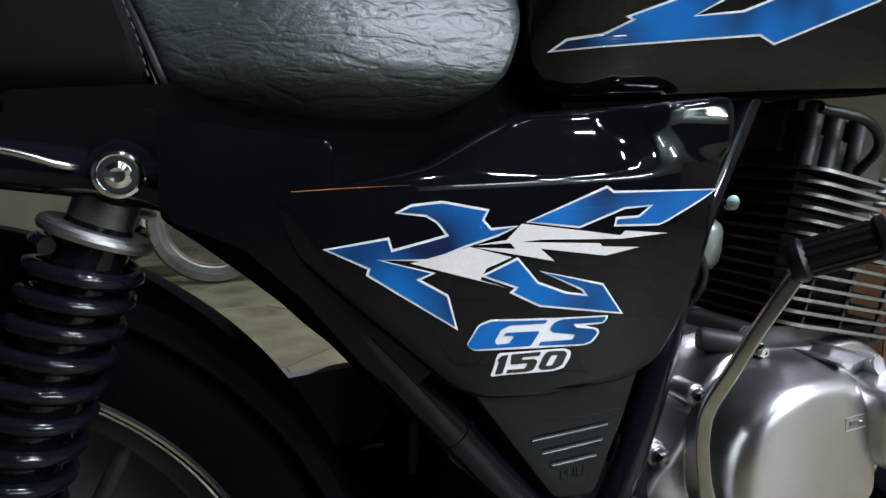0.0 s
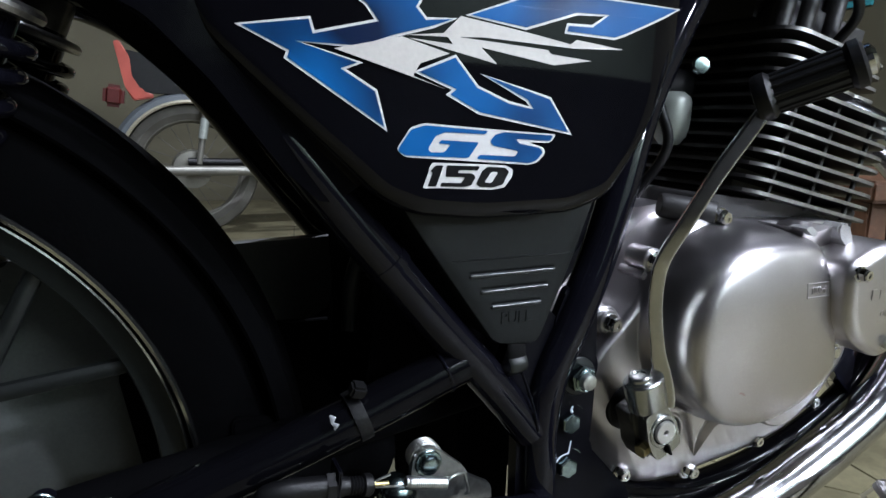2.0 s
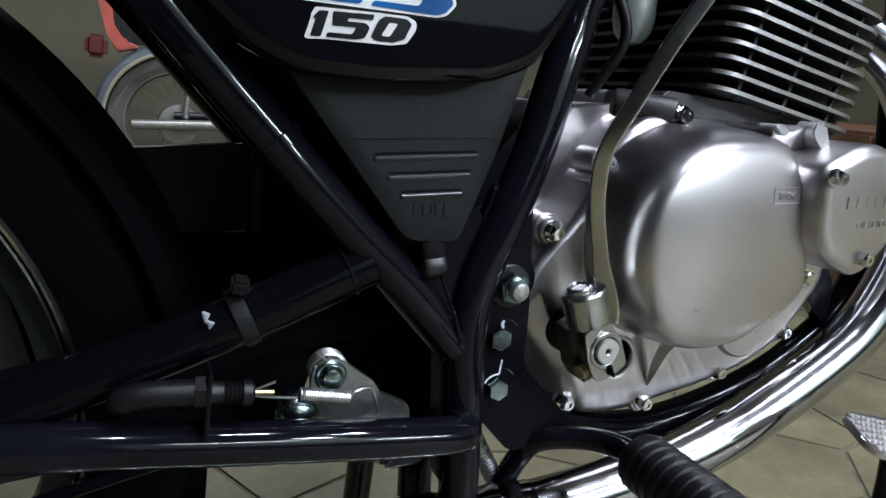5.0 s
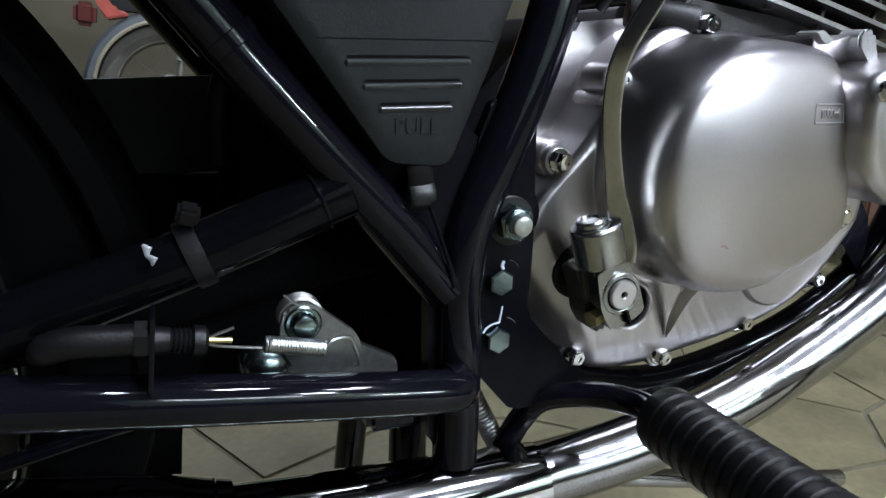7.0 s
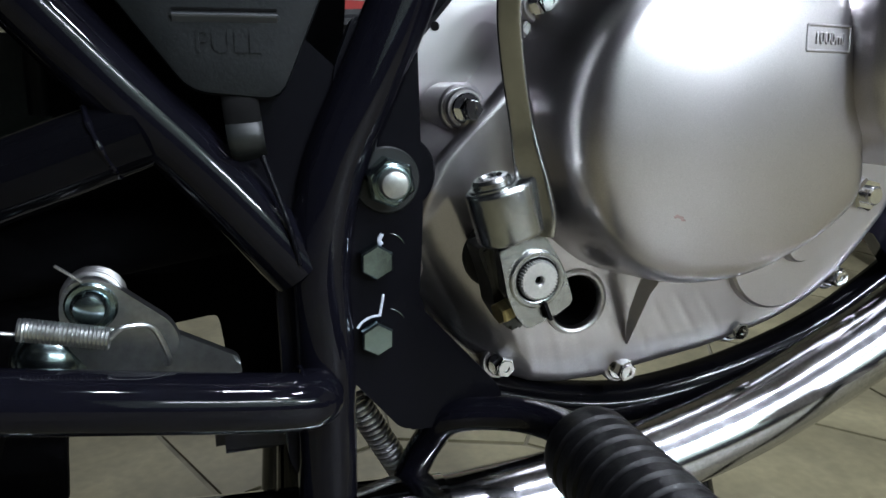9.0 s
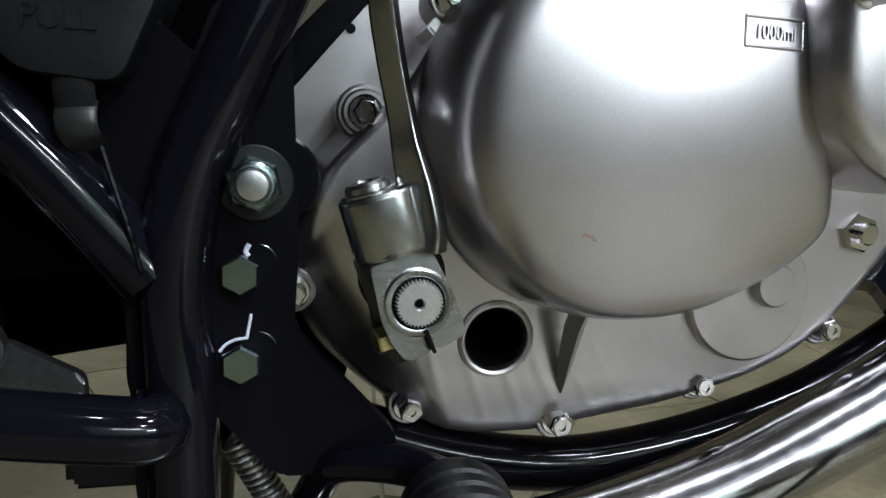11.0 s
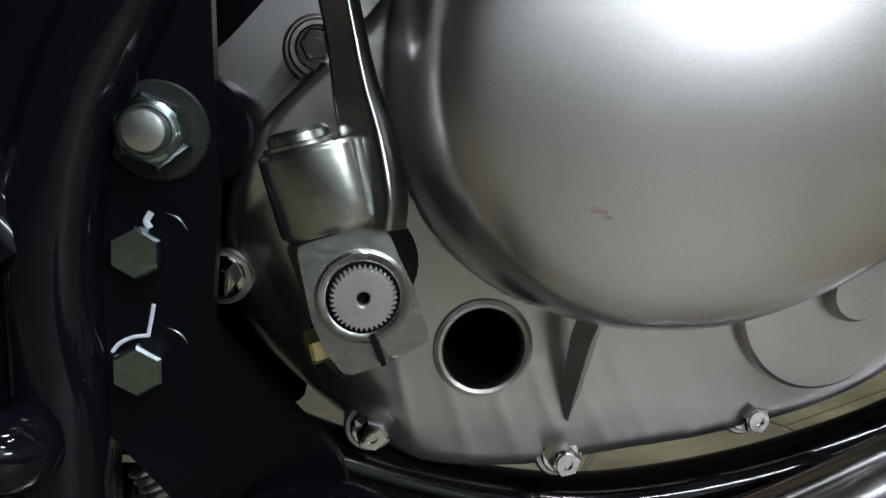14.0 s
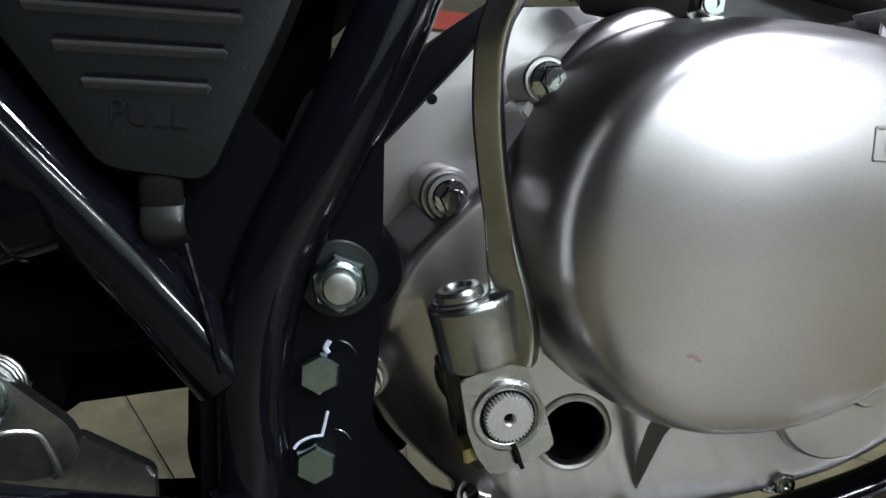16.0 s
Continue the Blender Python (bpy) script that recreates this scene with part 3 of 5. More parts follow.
# lower cover with slots
low = lambda x, z: 0.0172
lower = bmesh.new()
shell(lower, rounded(V((-0.194, 0.500), (-0.1779, 0.4762), (-0.1235, 0.4017), (-0.0937, 0.3992), (-0.0731, 0.4477), (-0.055, 0.500)), 0.006, 4), (-0.115, 0.455), low, steps(8), 0.003, 0.05, 120)
lower = part("battery_cover", lower, PLASTIC, bike, "dark grey plastic lower cover with moulded slots")
for xa, za, xb, zb, out in ((-0.1433, 0.4452, -0.0845, 0.4467, 1.0), (-0.1357, 0.4353, -0.0887, 0.4367, 1.0), (-0.1285, 0.4258, -0.0930, 0.4266, 1.0), (-0.1560, 0.4546, -0.0735, 0.4562, 0.35)):
    bm = bmesh.new()
    rings = []
    for x, z, f in ((xa, za, 0.15), (xa + 0.0012, za, 1), (xb - 0.0012, zb, 1), (xb, zb, 0.15)):
        f *= out
        rings.append([bm.verts.new((x, 0.0176 - q * f, z + h * f)) for q, h in ((-0.001, 0.0017), (0.0019, 0.0010), (0.0022, 0.0006), (0.0020, 0.0), (-0.001, -0.0030))])
    for a, b in zip(rings, rings[1:]):
        for j in range(5):
            bm.faces.new((a[j], a[(j + 1) % 5], b[(j + 1) % 5], b[j]))
    bm.faces.new(rings[0])
    bm.faces.new(rings[-1])
    # three ledges take the lightened plastic as a painted highlight
    part("moulded_slot", bm, LIT_PLASTIC if out == 1 else PLASTIC, lower, "moulded ledge with a smooth upper edge", 20)
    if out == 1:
        # dark strip in place of groove shade
        part("slot_groove", block(bmesh.new(), pose((xa + xb) / 2, 0.0180, (za + zb) / 2 + 0.0024, 0, -1.4, 0), xb - xa - 0.002, 0.0022, 0.0011, 0.0003), DARK, lower, "near-black strip painting the shade above the ledge")
text("lettering", "PULL", (-0.1103, 0.0170, 0.4150), 0.0104, PLASTIC, lower, 0.95, 0, 0.0004)
part("strap", sweep(bmesh.new(), spline([(-0.1080, 0.0235, 0.405), (-0.1075, 0.0195, 0.398), (-0.1068, 0.0190, 0.390)], 5), 0.0062, 12, 0.3), DARK, lower, "black rubber strap")
part("clip", sweep(bmesh.new(), spline([(-0.1070, 0.0205, 0.3935), (-0.1066, 0.0168, 0.3885), (-0.1060, 0.0178, 0.3835), (-0.1050, 0.0240, 0.3795)], 6), 0.0062, 14, 0.22), WHEEL, lower, "dull steel clip")

# frame
frame_part = bar("frame", [(-0.43, 0.055, 0.622), (-0.375, 0.048, 0.614), (-0.335, 0.042, 0.604), (-0.300, 0.036, 0.584), (-0.272, 0.032, 0.556), (-0.237, 0.030, 0.512), (-0.205, 0.030, 0.472), (-0.158, 0.030, 0.416), (-0.118, 0.030, 0.372), (-0.088, 0.030, 0.335)], 0.0125, FRAME, bike, "gloss black tubular frame")
bar("far_frame_tube", [(-0.43, 2 * MID - 0.055, 0.622), (-0.375, 2 * MID - 0.048, 0.614), (-0.335, 2 * MID - 0.042, 0.604), (-0.300, 2 * MID - 0.036, 0.584), (-0.272, 2 * MID - 0.032, 0.556), (-0.237, 2 * MID - 0.030, 0.512), (-0.205, 2 * MID - 0.030, 0.472), (-0.158, 2 * MID - 0.030, 0.416), (-0.118, 2 * MID - 0.030, 0.372), (-0.088, 2 * MID - 0.030, 0.335)], 0.0125, FRAME, frame_part)
bar("frame_tube", [(0.06, 0.06, 0.66), (0.0, 0.045, 0.56), (-0.0255, 0.036, 0.496), (-0.0425, 0.032, 0.448), (-0.0610, 0.030, 0.405), (-0.0750, 0.030, 0.372), (-0.0810, 0.030, 0.335), (-0.080, 0.030, 0.30), (-0.080, 0.030, 0.235)], 0.0125, FRAME, frame_part)
bar("frame_rail", [(-0.07, 0.06, 0.30), (-0.04, 0.06, 0.275), (0.0, 0.06, 0.257), (0.05, 0.06, 0.243), (0.1, 0.06, 0.240), (0.168, 0.06, 0.252), (0.235, 0.06, 0.278), (0.30, 0.065, 0.325), (0.345, 0.08, 0.42), (0.36, 0.11, 0.60), (0.36, 0.13, 0.75)], 0.0125, SATIN, frame_part)
bar("top_rail", [(-0.66, 0.115, 0.655), (-0.36, 0.115, 0.645), (-0.18, 0.11, 0.632), (0.0, 0.10, 0.64), (0.3, 0.13, 0.70)], 0.012, FRAME, frame_part)
bar("stay_tube", [(-0.140, 0.030, 0.389), (-0.22, 0.028, 0.3595), (-0.325, 0.022, 0.328), (-0.40, 0.015, 0.305)], 0.0135, SATIN, frame_part, k=6)
bar("lower_stay", [(-0.084, 0.020, 0.2865), (-0.098, 0.012, 0.288), (-0.197, 0.008, 0.3040), (-0.277, 0.008, 0.3165), (-0.36, 0.009, 0.328), (-0.44, 0.012, 0.338)], 0.0112, FRAME, frame_part, k=8)
def weld(at, axis, r, turn=(0, 6.3)):
    """A lumpy weld bead round a tube joint."""
    ax = Vector(axis).normalized()
    u = ax.orthogonal().normalized()
    w = ax.cross(u)
    k = 44
    ring = [Vector(at) + r * (math.cos(a) * u + math.sin(a) * w) for a in [turn[0] + (turn[1] - turn[0]) * i / k for i in range(k + 1)]]
    part("weld_bead", sweep(bmesh.new(), ring, [0.0010 + 0.0005 * math.sin(2.3 * i) * math.sin(0.9 * i + 1) for i in range(k + 1)], 8), FRAME, frame_part)


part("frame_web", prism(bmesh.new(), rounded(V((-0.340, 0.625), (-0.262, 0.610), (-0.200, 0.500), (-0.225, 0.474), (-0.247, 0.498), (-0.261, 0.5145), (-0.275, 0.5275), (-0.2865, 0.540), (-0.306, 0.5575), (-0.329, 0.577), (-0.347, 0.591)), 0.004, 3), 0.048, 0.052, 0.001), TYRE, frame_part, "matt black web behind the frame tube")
part("rear_frame_cover", prism(bmesh.new(), rounded(V((-0.346, 0.642), (-0.262, 0.630), (-0.262, 0.600), (-0.200, 0.505), (-0.2255, 0.487), (-0.247, 0.506), (-0.281, 0.549), (-0.309, 0.577), (-0.346, 0.594)), 0.006, 4), 0.0180, 0.0222, 0.0015), SATIN, frame_part, "dull black frame cover plate")
weld((-0.1525, 0.0298, 0.3848), (-0.93, 0, -0.37), 0.0134)
weld((-0.0925, 0.0162, 0.2875), (-0.98, -0.1, 0.15), 0.0112)
seam = spline([(-0.1010, 0.0225, 0.3800), (-0.0965, 0.0195, 0.3660), (-0.0925, 0.0180, 0.3530), (-0.0895, 0.0180, 0.3400)], 12)
part("weld_bead", sweep(bmesh.new(), seam, [0.0010 + 0.00025 * math.sin(1.9 * i) * math.sin(0.6 * i + 1) for i in range(len(seam))], 8), PLATE, frame_part)
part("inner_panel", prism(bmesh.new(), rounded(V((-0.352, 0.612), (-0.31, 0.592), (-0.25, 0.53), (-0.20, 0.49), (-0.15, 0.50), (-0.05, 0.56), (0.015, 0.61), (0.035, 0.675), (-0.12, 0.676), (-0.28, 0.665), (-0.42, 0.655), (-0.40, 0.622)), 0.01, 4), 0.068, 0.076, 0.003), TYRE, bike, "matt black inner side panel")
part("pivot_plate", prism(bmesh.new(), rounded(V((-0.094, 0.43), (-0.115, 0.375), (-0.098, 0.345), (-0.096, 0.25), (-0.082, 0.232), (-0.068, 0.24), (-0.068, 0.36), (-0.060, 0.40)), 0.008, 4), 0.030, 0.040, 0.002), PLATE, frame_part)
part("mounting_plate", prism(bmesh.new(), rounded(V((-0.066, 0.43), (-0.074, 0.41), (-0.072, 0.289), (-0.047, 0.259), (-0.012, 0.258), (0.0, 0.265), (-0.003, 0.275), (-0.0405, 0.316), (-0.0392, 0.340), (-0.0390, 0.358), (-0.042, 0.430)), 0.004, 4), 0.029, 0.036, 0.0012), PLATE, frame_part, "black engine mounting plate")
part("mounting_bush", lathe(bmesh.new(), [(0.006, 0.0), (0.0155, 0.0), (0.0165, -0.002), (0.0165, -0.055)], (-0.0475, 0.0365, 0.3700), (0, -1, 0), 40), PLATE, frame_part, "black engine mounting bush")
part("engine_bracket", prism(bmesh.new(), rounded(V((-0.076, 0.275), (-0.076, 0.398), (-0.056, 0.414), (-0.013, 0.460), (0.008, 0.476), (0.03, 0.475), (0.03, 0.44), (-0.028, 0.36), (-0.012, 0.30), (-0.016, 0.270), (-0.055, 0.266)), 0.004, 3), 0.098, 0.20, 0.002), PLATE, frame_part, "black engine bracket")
nut = hex_bolt("mounting_nut", (-0.054, 0.0272, 0.369), 0.0172, 0.0080, frame_part, ZINC, label="zinc-plated axle nut on a dark washer", turn=0.2)
part("washer", lathe(bmesh.new(), [(0.006, 0.0), (0.0132, 0.0), (0.0132, 0.0012), (0.0126, 0.0018), (0.006, 0.0018)], (-0.054, 0.029, 0.369), (0, -1, 0), 48), WHEEL, nut, "near-black washer")
part("nut_collar", lathe(bmesh.new(), [(0.0079, 0.0), (0.0078, 0.0008), (0.0068, 0.0016), (0.0060, 0.0012)], (-0.054, 0.0192, 0.369), (0, -1, 0), 40, False), ZINC, nut)
part("stud_end", lathe(bmesh.new(), [(0.0056, 0.0), (0.0056, 0.0040), (0.0050, 0.0050), (0.0030, 0.0055), (0, 0.0056)], (-0.054, 0.0192, 0.369), (0, -1, 0), 32, False), BRIGHTZINC, nut, "bright domed stud end")
for z in (0.337, 0.3045):
    hex_bolt("mounting_bolt", (-0.0590, 0.029, z), 0.0127, 0.0058, frame_part, ZINC, label="zinc-plated hexagon bolt", turn=0.0)
for pts, r in (([(-0.0560, 0.0286, 0.3475), (-0.0572, 0.0284, 0.3450), (-0.0562, 0.0282, 0.3432)], 0.0009), ([(-0.0556, 0.0286, 0.3222), (-0.0562, 0.0286, 0.3185), (-0.0572, 0.0285, 0.3130)], 0.00055), ([(-0.0572, 0.0284, 0.3133), (-0.0610, 0.0284, 0.3128), (-0.0645, 0.0284, 0.3110), (-0.0665, 0.0284, 0.3085)], 0.00055)):
    part("paint_mark", sweep(bmesh.new(), spline(pts, 5), r, 6, 0.5), CHALK, frame_part, "white paint mark")
for z in (0.339, 0.307):
    arc = [(-0.0535 + 0.0075 * math.sin(a) , 0.0288, z + 0.0085 * math.cos(a)) for a in [0.1 + 0.1 * i for i in range(11)]]
    part("wear_line", sweep(bmesh.new(), arc, [0.00005 + 0.00025 * math.sin(math.pi * i / 10) for i in range(11)], 5, 0.5), ZINC, frame_part, "bright scraped line")

# crankcase cover
CX, CZ = 0.078, 0.397


def case_depth(x, z):
    """Flat cover with a domed clutch bulge, cut off slanting towards the filter."""
    ax = 0.0785 if x < CX else 0.113
    az = 0.085 if z < CZ else 0.076
    e = 2.15 + (0.25 if z > CZ else -0.30) * smooth(0.0, 0.04, x - CX)
    q = ((abs(x - CX) / ax) ** e + (abs(z - CZ) / az) ** e) ** (1 / e)
    cut = (x - 0.130) * 0.95 + (z - 0.424) * 0.31
    cut = min(0.03, 0.002 * math.log(1 + math.exp(min(cut / 0.002, 60))))
    shoulder = smooth(0.35, 0.95, ((z - CZ) / az - (x - CX) / ax) / 1.414 / max(q, 1e-6))
    base = 0.042 + 0.006 * smooth(0.03, 0.0, z - 0.258)
    dome = -0.0140 + 0.010 * q * q + 0.9 * cut + 0.30 * min(q, 1.2) ** (22 - 3 * shoulder)
    y = -0.004 * math.log(math.exp(-base / 0.004) + math.exp(-dome / 0.004))
    y += 16 * max(0, -0.8 * x + 0.6 * (0.33 - z) - 0.012) ** 2
    below, beside = 0.3595 - 0.25 * (x + 0.026) - z, -0.0205 - x - 0.5 * (z - 0.352)
    y += 0.30 * max(0, min(below, beside, 0.02))
    u = x + (z - 0.285) * (0.25 + 4.6 * max(0, x - 0.01))
    y -= 0.0003 * smooth(0.318, 0.290, z) * smooth(1.02, 1.12, q) * max(0, math.cos((u - 0.0795) * 2 * math.pi / 0.0155)) ** 3 * smooth(0.140, 0.12, u)
    return y


edge = V((-0.030, 0.374), (-0.013, 0.392), (0.002, 0.408), (0.012, 0.426), (0.019, 0.444), (0.030, 0.458), (0.048, 0.470), (0.153, 0.466), (0.19, 0.467), (0.225, 0.445), (0.238, 0.40), (0.236, 0.345), (0.211, 0.314), (0.190, 0.2955), (0.164, 0.2835), (0.126, 0.2715), (0.088, 0.265), (0.066, 0.2605), (0.036, 0.2605), (0.013, 0.2645), (-0.004, 0.2760), (-0.031, 0.299), (-0.041, 0.318), (-0.042, 0.340), (-0.038, 0.357))
bm = bmesh.new()
shell(bm, rounded(edge, 0.012, 5), (CX, CZ), case_depth, steps(150, (0.994, 0.998, 1.0)), 0.008, 0.092, 400, 0.006, lambda q: 0.010 * smooth(0.04, 0.02, q.x) * smooth(0.360, 0.374, q.y) * smooth(0.412, 0.396, q.y))
bmesh.ops.delete(bm, geom=[v for v in bm.verts if math.hypot(v.co.x - 0.0407, v.co.z - 0.3063) < 0.0145], context="VERTS")
case = part("crankcase_cover", bm, ALU, bike, "silver-painted engine cover with a round clutch bulge", 40)
part("crankcase", prism(bmesh.new(), rounded(V((-0.028, 0.335), (-0.028, 0.370), (-0.055, 0.384), (-0.055, 0.392), (-0.046, 0.400), (-0.002, 0.452), (0.010, 0.4705), (0.056, 0.476), (0.20, 0.470), (0.25, 0.42), (0.235, 0.335), (0.13, 0.272), (0.0, 0.275), (-0.026, 0.31)), 0.008, 4), 0.086, 0.24, 0.004), ALU, bike, "silver crankcase half behind the cover")
part("shaft_seal", lathe(bmesh.new(), [(0.0175, -0.002), (0.0172, 0.0012), (0.016, 0.0018), (0.009, 0.0018), (0.008, 0.004)], (0.001, 0.0420, 0.333), (0, -1, 0), 48, False), RUBBER, case, "black shaft seal")
# flat near-black disc painted as the shade of a hole
part("dowel_hole", lathe(bmesh.new(), [(0.0022, 0.0), (0, 0.0)], (-0.0173, 0.0855, 0.4319), (0, -1, 0), 16, False), DARK, case)
HY = case_depth(0.0407, 0.3063)
part("hole_rim", lathe(bmesh.new(), [(0.0172, -0.002), (0.0160, 0.0010), (0.0148, 0.0014), (0.0136, 0.0010), (0.0128, -0.0004), (0.0126, -0.002)], (0.0407, HY, 0.3063), (0, -1, 0), 56, False), ALU, case)
# hole walls and bottom coloured near-black for their shade
part("inspection_hole", lathe(bmesh.new(), [(0.0126, -0.002), (0.0124, -0.030), (0, -0.030)], (0.0407, HY, 0.3063), (0, -1, 0), 48, False), DARK, case, "inspection hole lined near-black to paint its shade")
part("round_boss", lathe(bmesh.new(), [(0.0310, -0.004), (0.0300, 0.0030), (0.0288, 0.0042), (0.012, 0.0045), (0, 0.0045)], (0.1560, 0.0420, 0.3240), (0, -1, 0.03), 80, False), ALU, case, "round cast boss")
part("small_boss", lathe(bmesh.new(), [(0.0105, -0.002), (0.0098, 0.0040), (0.0088, 0.0052), (0.004, 0.0054), (0, 0.0054)], (0.1650, 0.0380, 0.3290), (0, -1, 0.03), 40, False), ALU, case, "small round cast boss")
part("cover_rib", sweep(bmesh.new(), [(0.0675, 0.0180, 0.327), (0.0685, 0.0270, 0.316), (0.0693, 0.0335, 0.303), (0.0700, 0.0380, 0.292), (0.0708, 0.0415, 0.282)], [0.0048, 0.0046, 0.0040, 0.0028, 0.0008], 4), ALU, case)
for x, y, z in ((-0.0140, 0.0475, 0.3957), (0.0065, 0.049, 0.2758), (0.0715, 0.0455, 0.2672), (0.1392, 0.0455, 0.2818), (0.2050, 0.048, 0.3055), (-0.0410, 0.049, 0.3255), (0.0175, 0.044, 0.4400)):
    bm = bmesh.new()
    lathe(bm, [(0.0090, -0.02), (0.0090, 0.001), (0.0082, 0.002), (0.0055, 0.002), (0.005, 0.0005)], (x, y + 0.004, z), (0, -1, 0), 28)
    if z > 0.39 and x < 0:
        lathe(bm, [(0.0110, -0.03), (0.0110, -0.0035), (0.0100, -0.0025), (0.0095, -0.0025)], (x, y + 0.004, z), (0, -1, 0), 28)
    part("screw_boss", bm, ALU, case)
    hex_bolt("cover_screw", (x, y + 0.002, z), 0.0092, 0.0064, case, CHROME, 0.0068, recess=True, label="bright hexagon flange screw", turn=x * 40)
part("cast_tab", prism(bmesh.new(), rounded(V((0.0085, 0.4285), (0.0125, 0.4245), (0.0160, 0.4290), (0.0120, 0.4330)), 0.001, 2), 0.047, 0.075, 0.001), ALU, case, "small square cast tab")
part("cable_boss", sweep(bmesh.new(), [(0.036, 0.0670, 0.4775), (0.038, 0.0660, 0.4772), (0.068, 0.049, 0.472), (0.071, 0.046, 0.4715)], [0.0080, 0.0092, 0.0100, 0.0090], 24), FIN, case, "black cable boss")
hex_bolt("cover_screw", (0.0715, 0.0425, 0.4705), 0.0098, 0.006, case, CHROME, 0.0072, recess=True, label="bright hexagon flange screw")
MY = case_depth(0.1145, 0.4254)
marks = [text("lettering", "1000ml", (0.1145, MY - 0.0002, 0.4232), 0.0068, ALU, case, 0.80, 0, 0.0005)]
bm = bmesh.new()
for z in (0.4206, 0.4302):
    sweep(bm, [(0.1030 + 0.0023 * i, MY, z) for i in range(11)], 0.0006, 8)
for x in (0.1030, 0.1260):
    sweep(bm, [(x, MY, 0.4206), (x, MY, 0.4302)], 0.0005, 8)
marks.append(part("capacity_frame", bm, ALU, case))
for ob in marks:
    for v in ob.data.vertices:
        v.co.y += case_depth(v.co.x, v.co.z) - MY

SMUDGE = material("red_smudge", (0.46, 0.34, 0.34), 0.40, 0.85, stain=0.25, stain_scale=700)
for dx, dz, length, turn in ((0, 0.0004, 0.0042, -0.35), (0.0016, -0.0008, 0.0030, -0.5), (-0.0016, 0.0004, 0.0022, 0.1)):
    pts = []
    for k in range(16):
        a = k * math.pi / 8
        p, w = length / 2 * math.cos(a), 0.00055 * math.sin(a) * (1 + 0.4 * math.sin(3 * a))
        pts.append(Vector((0.0537 + dx + p * math.cos(turn) - w * math.sin(turn), 0.3566 + dz + p * math.sin(turn) + w * math.cos(turn))))
    decal("smudge", pts, case_depth, 0.0002, SMUDGE, case, "faint red smudge")

# oil filter cap
FX, FZ = 0.170, 0.418
ring = []
for i in range(96):
    a = 2 * math.pi * i / 96
    r = 0.0405
    for sx, sz in ((0.138, 0.438), (0.200, 0.439), (0.175, 0.385)):
        b = math.atan2(sz - FZ, sx - FX)
        d = (a - b + math.pi) % (2 * math.pi) - math.pi
        r += 0.0055 * math.exp(-(d / 0.30) ** 2)
    ring.append(Vector((FX + r * math.cos(a), FZ + r * math.sin(a))))
bm = bmesh.new()
shell(bm, ring, (FX, FZ), lambda x, z: -0.0265 + 1.2 * ((x - FX) ** 2 + (z - FZ) ** 2), steps(14), 0.007, 0.05, 192)
filt = part("oil_filter_cap", bm, ALU, bike, "silver oil filter cap with three screws", 40)
for sx, sz in ((0.138, 0.438), (0.200, 0.439), (0.175, 0.385)):
    hex_bolt("cap_screw", (sx, -0.0232, sz), 0.0085, 0.005, filt, CHROME, 0.006, recess=True, turn=0.3)
text("lettering", "OIL FILTER", (0.1760, -0.0262, 0.4060), 0.0066, ALU, filt, 0.9, 0, 0.0005)
for i in range(6):
    part("brand_bar", block(bmesh.new(), pose(0.1525 + 0.0085 * i, -0.0261, 0.4225), 0.0052, 0.001, 0.0075, 0.0003), ALU, filt)
bm = prism(bmesh.new(), rounded(V((0.112, 0.4665), (0.129, 0.4630), (0.140, 0.4675), (0.151, 0.4660), (0.159, 0.4500), (0.134, 0.4240), (0.129, 0.4270)), 0.0015, 3), 0.003, 0.06, 0.001)
for v in bm.verts:
    if v.co.y < 0.03:
        v.co.y += 0.55 * (0.4665 - v.co.z)
lug = part("filler_lug", bm, ALU, case, "cast wedge between bulge and filter cap")
part("lug_ear", prism(bmesh.new(), rounded(V((0.1395, 0.4665), (0.1445, 0.4705), (0.1510, 0.4690), (0.1605, 0.4520), (0.1560, 0.4485), (0.1490, 0.4545), (0.1440, 0.4590)), 0.002, 3), -0.002, 0.012, 0.0015), CAST, lug, "bright worn ear")
part("lug_ear", prism(bmesh.new(), rounded(V((0.1095, 0.4670), (0.1140, 0.4685), (0.1225, 0.4640), (0.1195, 0.4610), (0.1150, 0.4625)), 0.0012, 3), 0.000, 0.014, 0.001), CAST, lug, "bright worn ear")

# cylinder with fins
TILT_C = radians(12)
AX = Vector((math.sin(TILT_C), 0, math.cos(TILT_C)))
ACROSS = Vector((math.cos(TILT_C), 0, -math.sin(TILT_C)))
BASE = Vector((0.1616, MID, 0.472))


def cyl(u, y, s):
    q = BASE + ACROSS * u + AX * s
    return (q.x, y, q.z)


bm = bmesh.new()
r = [bm.verts.new(cyl(u, y, s)) for s in (-0.02, 0.16) for u, y in ((-0.050, 0.075), (0.052, 0.075), (0.052, 0.215), (-0.050, 0.215))]
for f in ((0, 1, 2, 3), (4, 5, 6, 7), (0, 1, 5, 4), (1, 2, 6, 5), (2, 3, 7, 6), (3, 0, 4, 7)):
    bm.faces.new([r[i] for i in f])
barrel = part("cylinder", bm, FIN, bike, "black finned cylinder with bright fin edges")


